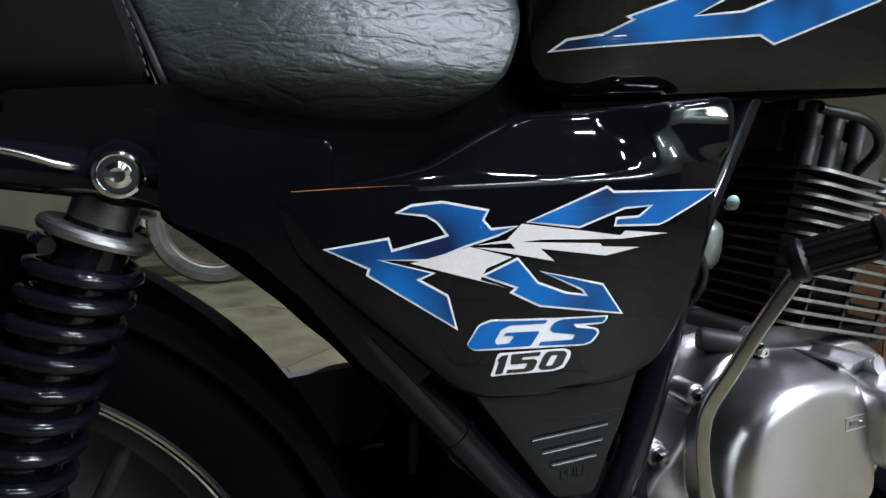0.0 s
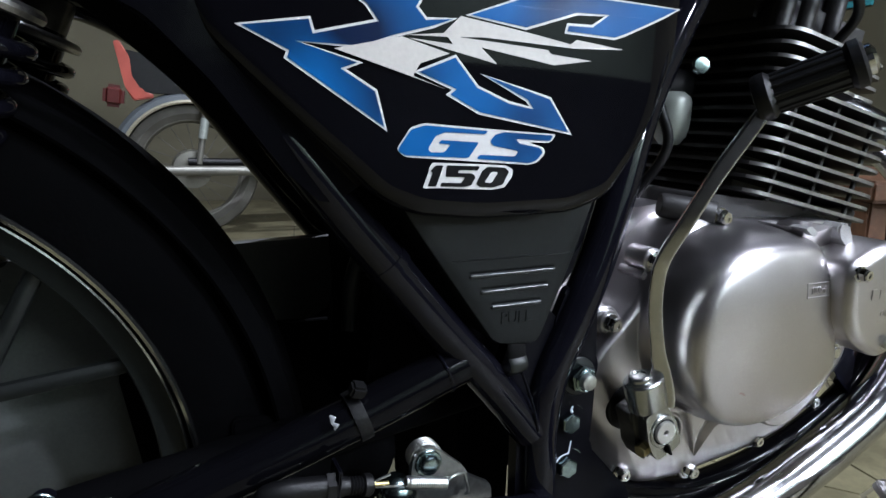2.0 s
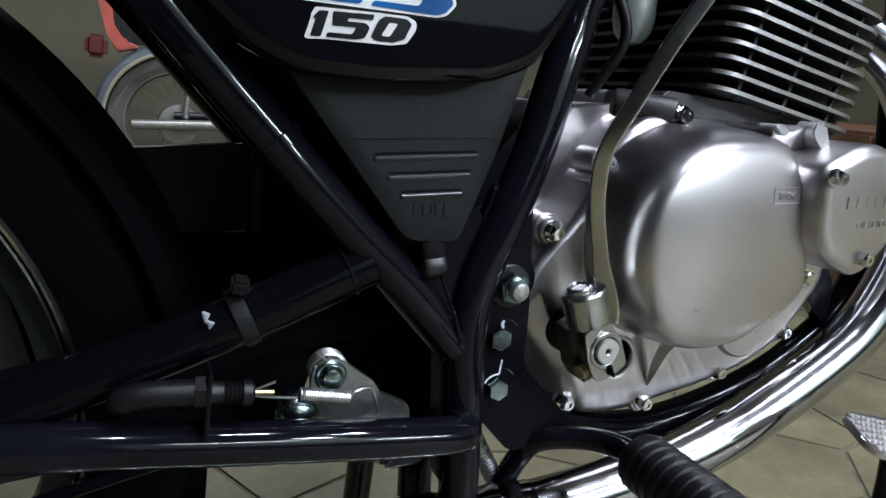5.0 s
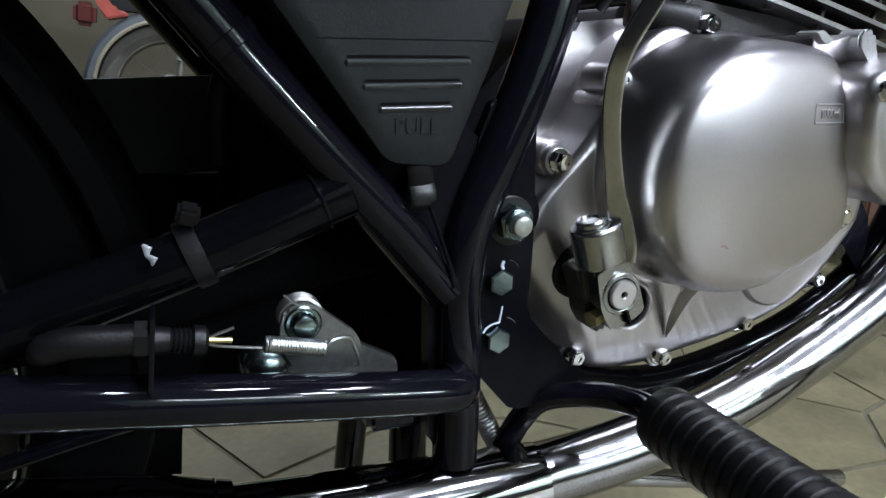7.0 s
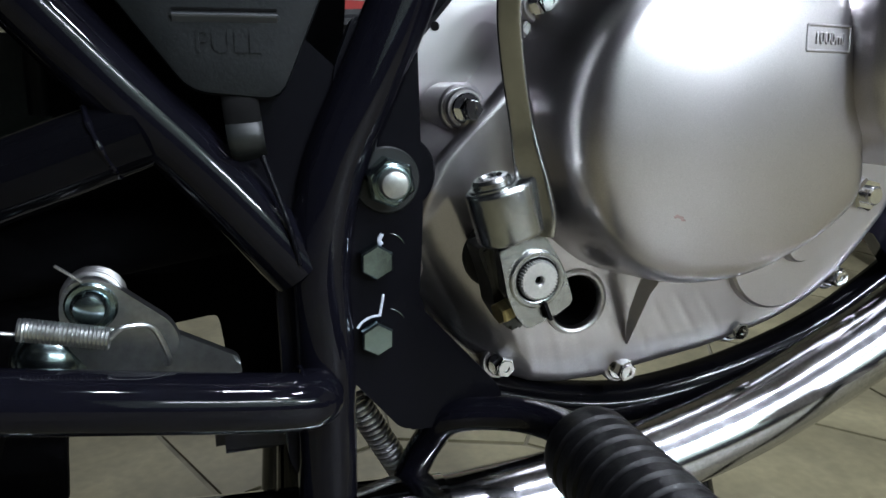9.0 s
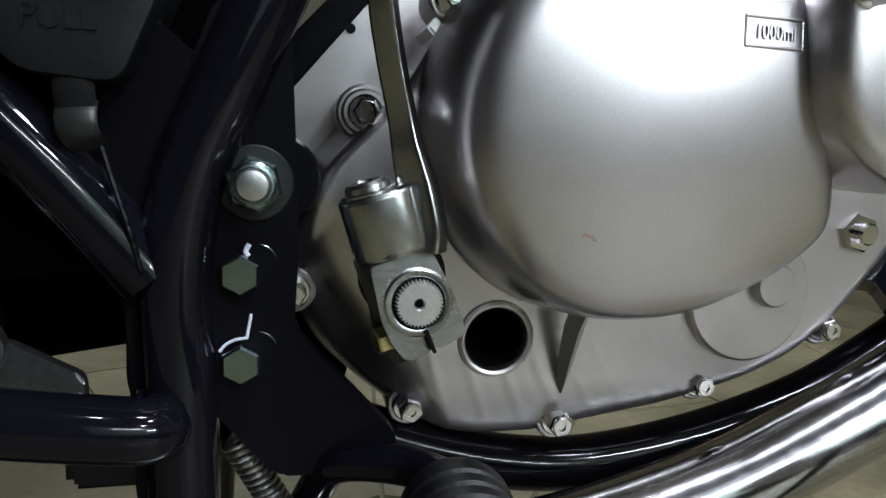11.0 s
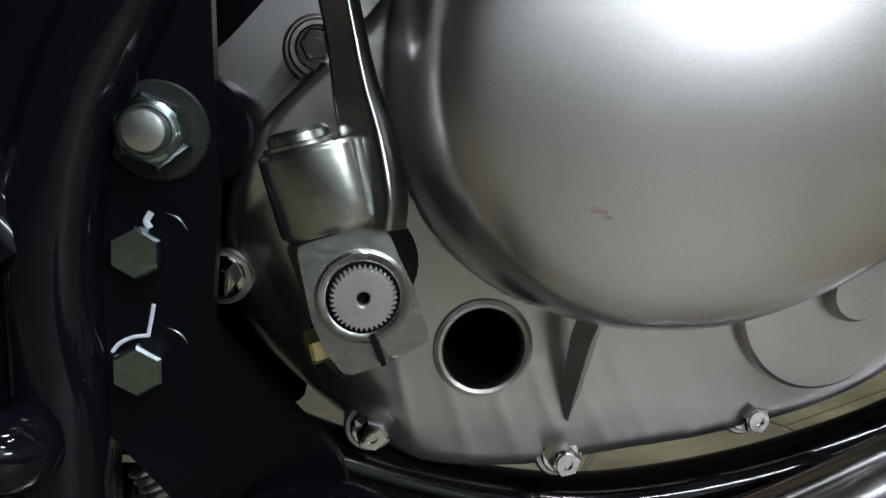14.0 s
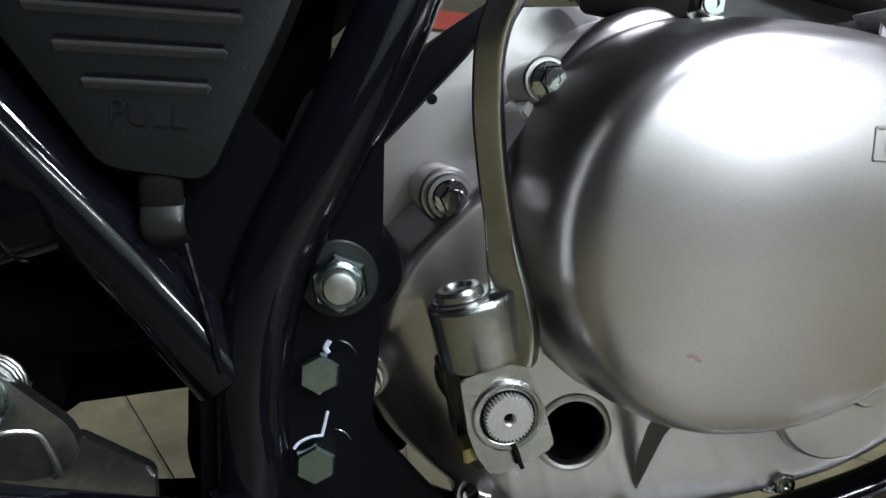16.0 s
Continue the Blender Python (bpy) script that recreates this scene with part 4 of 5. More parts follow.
def fin(s, u0, u1, y0, corner=0.022, thick=0.0027):
    pts = rounded(V((u0, y0), (u1, y0), (u1, 2 * MID - y0), (u0, 2 * MID - y0)), corner, 6)
    bm = bmesh.new()
    a = [bm.verts.new(cyl(p.x, p.y, s - thick / 2)) for p in pts]
    b = [bm.verts.new(cyl(p.x, p.y, s + thick / 2)) for p in pts]
    bm.faces.new(a)
    bm.faces.new(b[::-1])
    for i in range(len(pts)):
        f = bm.faces.new((a[i], a[(i + 1) % len(a)], b[(i + 1) % len(b)], b[i]))
        f.material_index = 1 if max(pts[i].y, pts[(i + 1) % len(pts)].y) < y0 + 0.45 * corner else 0
    ob = part("fin", bm, FIN, barrel)
    ob.data.materials.append(EDGE)
    return ob


for i in range(9):
    fin(0.004 + 0.0102 * i, -0.072, 0.074, 0.036)
for i in range(4):
    fin(0.0965 + 0.0102 * i, -0.066, 0.030, 0.042)
for i in range(5):
    fin(0.098 + 0.0105 * i, 0.058, 0.092, 0.075, 0.01)
for u in (-0.045, 0.0, 0.045):
    for y in (0.044,):
        bm = bmesh.new()
        sweep(bm, [cyl(u, y, 0.0), cyl(u + 0.006, y, 0.088)], 0.002, 8)
        part("fin_rib", bm, FIN, barrel)
part("cylinder_base", prism(bmesh.new(), rounded(V((0.06, 0.468), (0.235, 0.452), (0.24, 0.470), (0.07, 0.486)), 0.004, 3), 0.055, 0.235, 0.002), FIN, bike, "black cylinder base")
bm = bmesh.new()
block(bm, Matrix.Translation(cyl(-0.012, MID, 0.160)) @ pose(0, 0, 0, 0, 12, 0), 0.090, 0.13, 0.06, 0.012)
head = part("cylinder_head", bm, FIN, bike, "black cylinder head cover")
for u in (-0.045, -0.020, 0.010):
    part("head_post", lathe(bmesh.new(), [(0.008, 0), (0.008, 0.05), (0.006, 0.053)], cyl(u, 0.075, 0.132), AX, 16), FIN, head)
part("frame_bolt", lathe(bmesh.new(), [(0.0066, 0.0), (0.0066, 0.003), (0.0060, 0.0040), (0.003, 0.0044), (0, 0.0044)], (0.080, 0.086, 0.581), (-0.25, -1, 0.05), 32), ZINC, frame_part, "round zinc-plated bolt head")

part("front_bracket", prism(bmesh.new(), rounded(V((0.205, 0.325), (0.232, 0.33), (0.262, 0.30), (0.262, 0.34), (0.236, 0.372), (0.200, 0.365)), 0.005, 3), 0.052, 0.062, 0.002), FRAME, frame_part, "black front engine bracket")
hex_bolt("bracket_nut", (0.211, 0.050, 0.352), 0.0165, 0.010, frame_part, CHROME, 0.0115, stud=0.004, turn=0.3)

# carburettor and hoses
CUP = material("pale_grey_green_metal", (0.42, 0.46, 0.42), 0.35, 0.3, stain=0.15, stain_scale=60)
bm = bmesh.new()
lathe(bm, [(0.009, -0.026), (0.014, -0.022), (0.0158, -0.018), (0.0155, 0.0), (0.0135, 0.010), (0.008, 0.017), (0, 0.019)], (0.089, 0.122, 0.537), (0, 0, -1), 28)
carb = part("carburettor", bm, CUP, bike, "pale grey-green carburettor bowl")
bar("intake_pipe", [(-0.02, 0.14, 0.57), (0.04, 0.14, 0.57), (0.09, 0.14, 0.565), (0.13, 0.14, 0.56)], 0.021, RUBBER, carb)
bar("hose", [(0.05, 0.10, 0.62), (0.045, 0.09, 0.56), (0.055, 0.085, 0.52), (0.04, 0.10, 0.48)], 0.004, RUBBER, carb)
bar("plug_lead", [(0.13, 0.05, 0.655), (0.17, 0.04, 0.645), (0.20, 0.05, 0.625), (0.20, 0.07, 0.60)], 0.004, RUBBER, bike, "black spark plug lead")

# kick starter
SHAFT = material("bright_machined_steel", (0.62, 0.62, 0.60), 0.34, 0.8, grain=0.08, grain_scale=800, bump=0.05, bump_scale=900)
def toothed(bm, at, r_in, r_out, tooth, n, depth):
    """A splined shaft end: a ring with n teeth, its bore and its rim."""
    rings = []
    for r, y in ((r_in, depth), (r_in, 0.0006), (r_in + 0.0005, 0.0), (None, 0.0), (None, 0.0007), (None, depth)):
        ring = []
        for j in range(4 * n):
            a = 2 * math.pi * j / (4 * n)
            q = r if r else r_out + (tooth if j % 4 in (1, 2) else 0) - (0.0004 if y == 0.0 else 0)
            ring.append(bm.verts.new((at[0] + q * math.cos(a), at[1] + y, at[2] + q * math.sin(a))))
        rings.append(ring)
    for a, b in zip(rings, rings[1:]):
        for j in range(4 * n):
            bm.faces.new((a[j], a[(j + 1) % (4 * n)], b[(j + 1) % (4 * n)], b[j]))
    return bm


kick = part("kick_starter", toothed(bmesh.new(), (0, -0.0008, 0.332), 0.0017, 0.0074, 0.0008, 38, 0.03), SHAFT, bike, "folding steel kick starter lever with a rubber pedal", 30)
# near-black discs paint the shade of the bore and tooth gap
part("shaft_centre", lathe(bmesh.new(), [(0.0019, 0), (0, 0)], (0, 0.0022, 0.332), (0, -1, 0), 20, False), DARK, kick)
part("shaft_gap", lathe(bmesh.new(), [(0.0068, 0), (0.0094, 0)], (0, 0.0016, 0.332), (0, -1, 0), 40, False), DARK, kick)
K = 0.001
hub = [(-16.5, 12.0), (-6.1, 15.6), (0, 17.4), (5.6, 16.4), (9.0, 9.0), (12.6, 2.4), (17.0, -9.6), (16.6, -11.6), (7.6, -16.6), (3.2, -8.6), (1.7, -8.9), (5.4, -17.4), (-3.4, -20.6), (-8.6, -14.2), (-12.2, -6.6)]
ringed = rounded(V(*[(a * K, 0.332 + b * K) for a, b in hub]), 0.0018, 4)
bm = prism(bmesh.new(), ringed, 0.0016, 0.026, 0.0016, 2)
for v in bm.verts:
    if v.co.y < 0.012:
        v.co.y += 0.85 * max(0, 0.42 * v.co.x + v.co.z - 0.3432) + 0.35 * max(0, v.co.x - 0.0118 + 0.3 * (v.co.z - 0.325))
part("clamp", bm, CLAMP, kick, "cast steel clamp with worn bright edges")
# the clamp's shaded side, darkened by its colour
part("clamp_back", prism(bmesh.new(), rounded(V(*[(a * K, 0.332 + b * K) for a, b in ((-20, 10), (-10, 14), (0, 10), (2, -10), (2, -22), (-2, -26), (-6, -25), (-12, -16), (-14, -6))]), 0.002, 3), 0.014, 0.030, 0.002), DARKENED, kick)
part("clamp_collar", lathe(bmesh.new(), [(0.0091, -0.006), (0.0091, 0.0004), (0.0096, 0.0007), (0.0111, 0.0007), (0.0117, 0.0003), (0.0119, -0.003)], (0, 0.0016, 0.332), (0, -1, 0), 44, False), CLAMP, kick)
# near-black block fills the slit with painted shade
part("clamp_slit", block(bmesh.new(), pose(0.0041, 0.0016, 0.3192, 0, -23, 0), 0.0013, 0.0066, 0.0080), DARK, kick, "near-black block painting the shade in the sawn slit")
hex_bolt("pinch_bolt", (-0.0078, 0.010, 0.3180), 0.0085, 0.006, kick, BRASS, 0.0, (-0.93, -0.25, -0.25), label="gold zinc pinch bolt")
kd = Vector((-0.30, 0, 0.954)).normalized()
kw = Vector((0.954, 0, 0.30)).normalized()
KO = Vector((-0.0085, 0.0110, 0.3545))
section = [(-0.0010 + 0.0136 * math.copysign(abs(math.cos(a)) ** 0.8, math.cos(a)), 0.0120 * math.copysign(abs(math.sin(a)) ** 0.9, math.sin(a))) for a in [math.radians(v) for v in range(0, 360, 8)]]
bm = bmesh.new()
loops = []
for h, s in ((-0.0068, 0.93), (-0.0058, 0.99), (-0.0048, 1.0), (0.0128, 1.0), (0.0140, 0.985), (0.0148, 0.92)):
    loops.append([bm.verts.new(KO + kd * h + s * (kw * w + Vector((0, 1, 0)) * y)) for w, y in section])
for a, b in zip(loops, loops[1:]):
    for j in range(len(a)):
        bm.faces.new((a[j], a[(j + 1) % len(a)], b[(j + 1) % len(a)], b[j]))
bm.faces.new(loops[0])
bm.faces.new(loops[-1])
part("knuckle", bm, STEEL, kick, "steel knuckle joint", 45)
KB = KO + kd * 0.0148 - kw * 0.0034
bm = bmesh.new()
lathe(bm, [(0.0095, 0), (0.0095, 0.0008), (0.0088, 0.0012), (0.0080, 0.0012), (0.0078, 0.0030), (0.0068, 0.0042), (0.0050, 0.0044), (0.0045, 0.0034), (0, 0.0034)], KB, kd, 32)
part("knuckle_pin", bm, STEEL, kick, "round pivot pin cap")
arm = spline([(0.0020, 0.0090, 0.3488), (0.0022, 0.0092, 0.357), (-0.0002, 0.0098, 0.370), (-0.0035, 0.0100, 0.382), (-0.0062, 0.010, 0.394), (-0.0105, 0.009, 0.412), (-0.0140, 0.0065, 0.432), (-0.0140, 0.0025, 0.452), (-0.004, -0.005, 0.478), (0.010, -0.012, 0.508), (0.028, -0.020, 0.540), (0.036, -0.023, 0.555)], 8)
rs = [0.0090 - 0.0037 * smooth(4, 35, i) for i in range(len(arm))]
def ridged(bm, path, rs, k=6):
    """A forged bar with a rounded ridge along its front and its back."""
    up, rings = Vector((0, 1, 0)), []
    for i, p in enumerate(path):
        t = (path[min(i + 1, len(path) - 1)] - path[max(i - 1, 0)]).normalized()
        up = (up - t * up.dot(t)).normalized()
        side = t.cross(up)
        corners = [side * 1.02, up * 1.10 + side * 0.12, side * -1.02, up * -1.10 - side * 0.36]
        ring = []
        for j in range(4):
            a, b, c = corners[j - 1], corners[j], corners[(j + 1) % 4]
            s, e = b.lerp(a, 0.2), b.lerp(c, 0.2)
            ring += [bm.verts.new(p + rs[i] * ((1 - u) ** 2 * s + 2 * u * (1 - u) * b + u * u * e)) for u in [m / k for m in range(k + 1)]]
        rings.append(ring)
    for a, b in zip(rings, rings[1:]):
        for j in range(len(a)):
            bm.faces.new((a[j], a[(j + 1) % len(a)], b[(j + 1) % len(a)], b[j]))
    bm.faces.new(rings[0])
    bm.faces.new(rings[-1])
    return bm


part("lever_arm", ridged(bmesh.new(), arm, rs), ARM, kick, "bent steel lever arm")
P0, P1 = Vector((0.028, -0.016, 0.551)), Vector((0.060, -0.059, 0.573))
D = (P1 - P0).normalized()
bm = bmesh.new()
lathe(bm, [(0.006, 0), (0.013, 0.001), (0.0145, 0.004), (0.0145, 0.009), (0.0115, 0.012), (0.0115, 0.050), (0.0140, 0.053), (0.0140, 0.058), (0.010, 0.060), (0, 0.060)], P0, D, 36)
part("pedal_rubber", bm, RUBBER, kick, "ribbed black rubber pedal")
u = D.orthogonal().normalized()
w = D.cross(u)
for i in range(14):
    a = 2 * math.pi * i / 14
    o = 0.0113 * (math.cos(a) * u + math.sin(a) * w)
    part("rubber_rib", sweep(bmesh.new(), [P0 + D * 0.012 + o, P0 + D * 0.050 + o], 0.0014, 8), RUBBER, kick)
part("pedal_end", lathe(bmesh.new(), [(0.009, 0), (0.009, 0.003), (0.006, 0.005), (0, 0.005)], P0 + D * 0.060, D, 28), CHROME, kick, "chrome end cap")

# exhaust
pipe = spline([(0.20, 0.13, 0.560), (0.245, 0.09, 0.548), (0.285, 0.055, 0.515), (0.310, 0.038, 0.465), (0.318, 0.032, 0.415), (0.302, 0.03, 0.352), (0.260, 0.03, 0.297), (0.170, 0.03, 0.249), (0.10, 0.03, 0.226), (0.03, 0.03, 0.214), (-0.04, 0.03, 0.210)], 10)
exhaust = part("exhaust_pipe", sweep(bmesh.new(), pipe, 0.0195, 36), PIPE, bike, "curved chrome exhaust header pipe")
shield = [Vector((-0.027, 0.03, 0.2098)), Vector((-0.05, 0.03, 0.2095)), Vector((-0.10, 0.03, 0.211)), Vector((-0.16, 0.03, 0.214)), Vector((-0.205, 0.03, 0.216))]
part("pipe_shield", sweep(bmesh.new(), spline(shield, 6), [0.0215 + 0.006 * (i / 24) for i in range(25)], 36), CHROME, exhaust, "chrome heat shield sleeve")
sil = spline([(-0.20, 0.03, 0.216), (-0.25, 0.03, 0.221), (-0.40, 0.03, 0.238), (-0.70, 0.03, 0.27), (-0.85, 0.03, 0.285)], 6)
part("silencer", sweep(bmesh.new(), sil, [0.030 + 0.012 * min(1, i / 10) for i in range(len(sil))], 40), CHROME, exhaust, "large chrome silencer")
for x, z, r in ((-0.206, 0.2165, 0.0318), (-0.297, 0.226, 0.0385)):
    part("silencer_band", sweep(bmesh.new(), [(x - 0.0018, 0.03, z), (x - 0.0008, 0.03, z), (x + 0.0008, 0.03, z), (x + 0.0018, 0.03, z)], [r - 0.001, r, r, r - 0.001], 40), CHROME, exhaust)

# footrest and brake pedal
rest = bar("footrest", [(-0.040, 0.046, 0.224), (-0.033, 0.040, 0.245), (-0.024, 0.030, 0.262), (0.0, 0.015, 0.267), (0.012, -0.010, 0.271), (0.006, -0.036, 0.277)], 0.0075, FRAME, bike, "black footrest bar with ribbed rubber")
F0, F1 = Vector((0.006, -0.032, 0.277)), Vector((0.000, -0.16, 0.282))
D = (F1 - F0).normalized()
prof = [(0.008, 0), (0.0165, 0.001), (0.0175, 0.004)]
for i in range(16):
    h = 0.006 + i * 0.0075
    prof += [(0.0175, h), (0.0175, h + 0.0045), (0.0160, h + 0.0055), (0.0160, h + 0.0068)]
prof += [(0.0175, 0.128), (0.012, 0.130), (0, 0.130)]
part("footrest_rubber", lathe(bmesh.new(), prof, F0, D, 36), RUBBER, rest, "ribbed black rubber sleeve", 25)
PAD = Matrix.Translation((0.208, -0.050, 0.262)) @ pose(0, 0, 0, 24, 17, -2)
bm = bmesh.new()
outline = rounded(V((-0.044, -0.017), (0.044, -0.021), (0.044, 0.021), (-0.044, 0.017)), 0.013, 6)
prism(bm, outline, -0.0025, 0.0025, 0.001)
bm.transform(PAD @ pose(0, 0, 0, -90, 0, 0))
pad = part("brake_pedal", bm, ALU, bike, "zinc-plated brake pedal with knurled pad")
bm = bmesh.new()
for i in range(16):
    for j in range(8):
        if abs(-0.0182 + 0.0052 * j) > 0.0155 or (i in (0, 15) and abs(j - 3.5) > 2):
            continue
        c = PAD @ Vector((-0.0395 + 0.0053 * i, -0.0182 + 0.0052 * j, 0.0024))
        n = (PAD.to_3x3() @ Vector((0, 0, 1))).normalized()
        a, b = PAD.to_3x3() @ Vector((0.0026, 0, 0)), PAD.to_3x3() @ Vector((0, 0.0026, 0))
        q = [bm.verts.new(c + s * a + t * b) for s, t in ((-1, -1), (1, -1), (1, 1), (-1, 1))]
        p = bm.verts.new(c + n * 0.0022)
        for k in range(4):
            bm.faces.new((q[k], q[(k + 1) % 4], p))
part("knurling", bm, ALU, pad, "pyramid knurling", 10)
bar("pedal_arm", [(0.215, -0.045, 0.258), (0.217, -0.043, 0.20), (0.215, -0.03, 0.13), (0.20, 0.03, 0.11), (0.17, 0.07, 0.13), (0.13, 0.062, 0.235)], 0.006, FRAME, pad, k=6)

bar("guard_bar", [(-0.03, 0.10, 0.168), (0.08, 0.095, 0.143), (0.224, 0.09, 0.108), (0.34, 0.085, 0.085)], 0.0075, DARKCHROME, bike, "dull chrome bar below the exhaust")

# brake light switch, its spring and lever
boot = spline([(-0.266, 0.006, 0.3345), (-0.262, 0.003, 0.3390), (-0.252, 0.001, 0.3413), (-0.231, 0.0, 0.3400)], 5)
switch = part("brake_switch", sweep(bmesh.new(), boot, [0.0030 + 0.0032 * min(1, (i / 5) ** 0.6) for i in range(len(boot))], 24), RUBBER, bike, "black brake light switch in a steel tab")
hex_bolt("switch_nut", (-0.2320, 0.0, 0.3400), 0.0135, 0.0055, switch, RUBBER, axis=(1, 0, -0.10))
prof = [(0.0058, 0.006), (0.0052, 0.012)]
for i in range(5):
    prof += [(0.0053, 0.0125 + 0.0018 * i), (0.0045, 0.0134 + 0.0018 * i)]
prof += [(0.0062, 0.0215), (0.0062, 0.0255), (0.0045, 0.027), (0, 0.027)]
part("switch_thread", lathe(bmesh.new(), prof, (-0.2320, 0.0, 0.3400), (1, 0.05, -0.17), 24), RUBBER, switch)
part("switch_pin", sweep(bmesh.new(), [(-0.206, 0.001, 0.3358), (-0.196, 0.002, 0.3340)], 0.0014, 10), BRASS, switch, "brass plunger pin")
bm = bmesh.new()
block(bm, pose(-0.2262, 0.003, 0.3345, 0, 6, 0), 0.0018, 0.019, 0.032, 0.0008)
part("switch_tab", bm, FRAME, switch)
SA, SB = Vector((-0.1815, 0.0124, 0.3257)), Vector((-0.1548, 0.0137, 0.3191))
sd = (SB - SA).normalized()
su = sd.cross(Vector((0, 1, 0))).normalized()
sv = sd.cross(su)
turns = 22
coil = [SA.lerp(SB, i / (turns * 14)) + 0.0034 * (math.cos(2 * math.pi * i / 14) * su + math.sin(2 * math.pi * i / 14) * sv) for i in range(turns * 14 + 1)]
part("return_spring", sweep(bmesh.new(), coil, 0.00066, 7), BRIGHTZINC, switch, "small steel tension spring")
part("spring_end", sweep(bmesh.new(), spline([(-0.1812, 0.0120, 0.3240), (-0.192, 0.0085, 0.3275), (-0.2040, 0.0035, 0.3325), (-0.2045, 0.0015, 0.3365), (-0.1950, 0.0005, 0.3400)], 5), 0.0007, 8), SPRING, switch)
part("spring_hook", sweep(bmesh.new(), spline([(-0.1550, 0.0135, 0.3195), (-0.1505, 0.0140, 0.3228), (-0.1425, 0.0165, 0.3215), (-0.1392, 0.0180, 0.3150), (-0.1373, 0.0191, 0.3070), (-0.1388, 0.0200, 0.3050)], 5), 0.0010, 8), BRIGHTZINC, switch, "bent wire hook of the spring")
bm = bmesh.new()
prism(bm, rounded(V((-0.1725, 0.328), (-0.1700, 0.3350), (-0.1625, 0.3380), (-0.1550, 0.3352), (-0.1365, 0.3195), (-0.1335, 0.3120), (-0.1370, 0.3030), (-0.150, 0.3000), (-0.165, 0.3030), (-0.1725, 0.315)), 0.004, 5), 0.026, 0.031, 0.0012)
lever = part("brake_lever", bm, DULLZINC, bike, "zinc-plated rear brake lever plate")
part("lever_foot", prism(bmesh.new(), rounded(V((-0.168, 0.304), (-0.137, 0.3125), (-0.113, 0.2990), (-0.112, 0.284), (-0.168, 0.284)), 0.003, 4), 0.034, 0.039, 0.001), DULLZINC, lever, "lower foot of the lever plate")
part("lever_pin", lathe(bmesh.new(), [(0.0088, -0.001), (0.0088, 0.0008), (0.0080, 0.0016), (0.0066, 0.0016), (0.0062, 0.0040), (0.0050, 0.0054), (0.003, 0.0060), (0, 0.0062)], (-0.162, 0.026, 0.3275), (0, -1, 0), 32, False), ZINC, lever, "domed pivot pin with washer")
coil = [Vector((-0.162 + 0.0098 * math.cos(2 * math.pi * i / 18), 0.029 + 0.009 * i / 72, 0.3290 + 0.0098 * math.sin(2 * math.pi * i / 18))) for i in range(73)]
part("torsion_spring", sweep(bmesh.new(), coil, 0.0011, 8), SPRING, lever)
part("cotter", sweep(bmesh.new(), [(-0.164, 0.025, 0.337), (-0.171, 0.022, 0.344)], 0.0006, 6), SPRING, lever)
part("cable_guide", lathe(bmesh.new(), [(0, 0.009), (0.006, 0.008), (0.0100, 0.005), (0.0128, 0), (0.0128, -0.004)], (-0.179, 0.032, 0.3070), (0, -1, 0.3), 32, False), ZINC, lever, "bright domed cap")
part("lower_lug", block(bmesh.new(), pose(-0.108, 0.06, 0.262), 0.034, 0.03, 0.026, 0.004), FRAME, frame_part)

# pedal return spring and stand
turns = 17
A0, A1 = Vector((-0.0640, 0.050, 0.2660)), Vector((-0.0398, 0.0545, 0.2205))
d = (A1 - A0).normalized()
s1 = d.cross(Vector((0, 1, 0))).normalized()
coil = [A0.lerp(A1, i / (turns * 14)) + 0.0054 * (math.cos(2 * math.pi * i / 14) * s1 + math.sin(2 * math.pi * i / 14) * Vector((0, 1, 0))) for i in range(turns * 14 + 1)]
part("pedal_spring", sweep(bmesh.new(), coil, 0.0012, 8), SPRING, bike, "steel pedal return spring")
stand = bar("main_stand", [(-0.085, 0.09, 0.24), (-0.09, 0.08, 0.15), (-0.10, 0.06, 0.02), (-0.12, 0.05, FLOOR + 0.012)], 0.012, FRAME, bike, "black main stand")
bar("stand_foot", [(-0.14, 0.05, FLOOR + 0.012), (-0.08, 0.05, FLOOR + 0.012)], 0.012, FRAME, stand, k=0)
bar("stand_leg", [(-0.085, 0.20, 0.24), (-0.09, 0.21, 0.15), (-0.10, 0.23, 0.02), (-0.12, 0.24, FLOOR + 0.012)], 0.012, FRAME, stand)

# cable tie on the stay
tie = part("cable_tie", lathe(bmesh.new(), [(0.0137, -0.004), (0.0152, -0.0038), (0.0154, 0), (0.0152, 0.0038), (0.0137, 0.004)], (-0.2065, 0.0285, 0.3648), (0.93, 0.02, 0.35), 32, False), RUBBER, frame_part, "black cable tie")
part("tie_head", block(bmesh.new(), pose(-0.2085, 0.020, 0.384, 20, 15, 0), 0.009, 0.009, 0.008, 0.0015), RUBBER, tie)
part("clip", lathe(bmesh.new(), [(0.0124, -0.0034), (0.0132, -0.003), (0.0132, 0.003), (0.0124, 0.0034)], (-0.188, 0.030, 0.452), (0.64, 0, -0.77), 32, False), FRAME, frame_part, "black tube clip")
part("tape_end", sweep(bmesh.new(), [(-0.2262, 0.0130, 0.3742), (-0.2245, 0.0125, 0.3725), (-0.2250, 0.0120, 0.3700), (-0.2225, 0.0125, 0.3680), (-0.2235, 0.0128, 0.3655)], [0.0006, 0.0019, 0.0009, 0.0017, 0.0005], 9, 0.6), TAPE, frame_part, "white torn tape end")

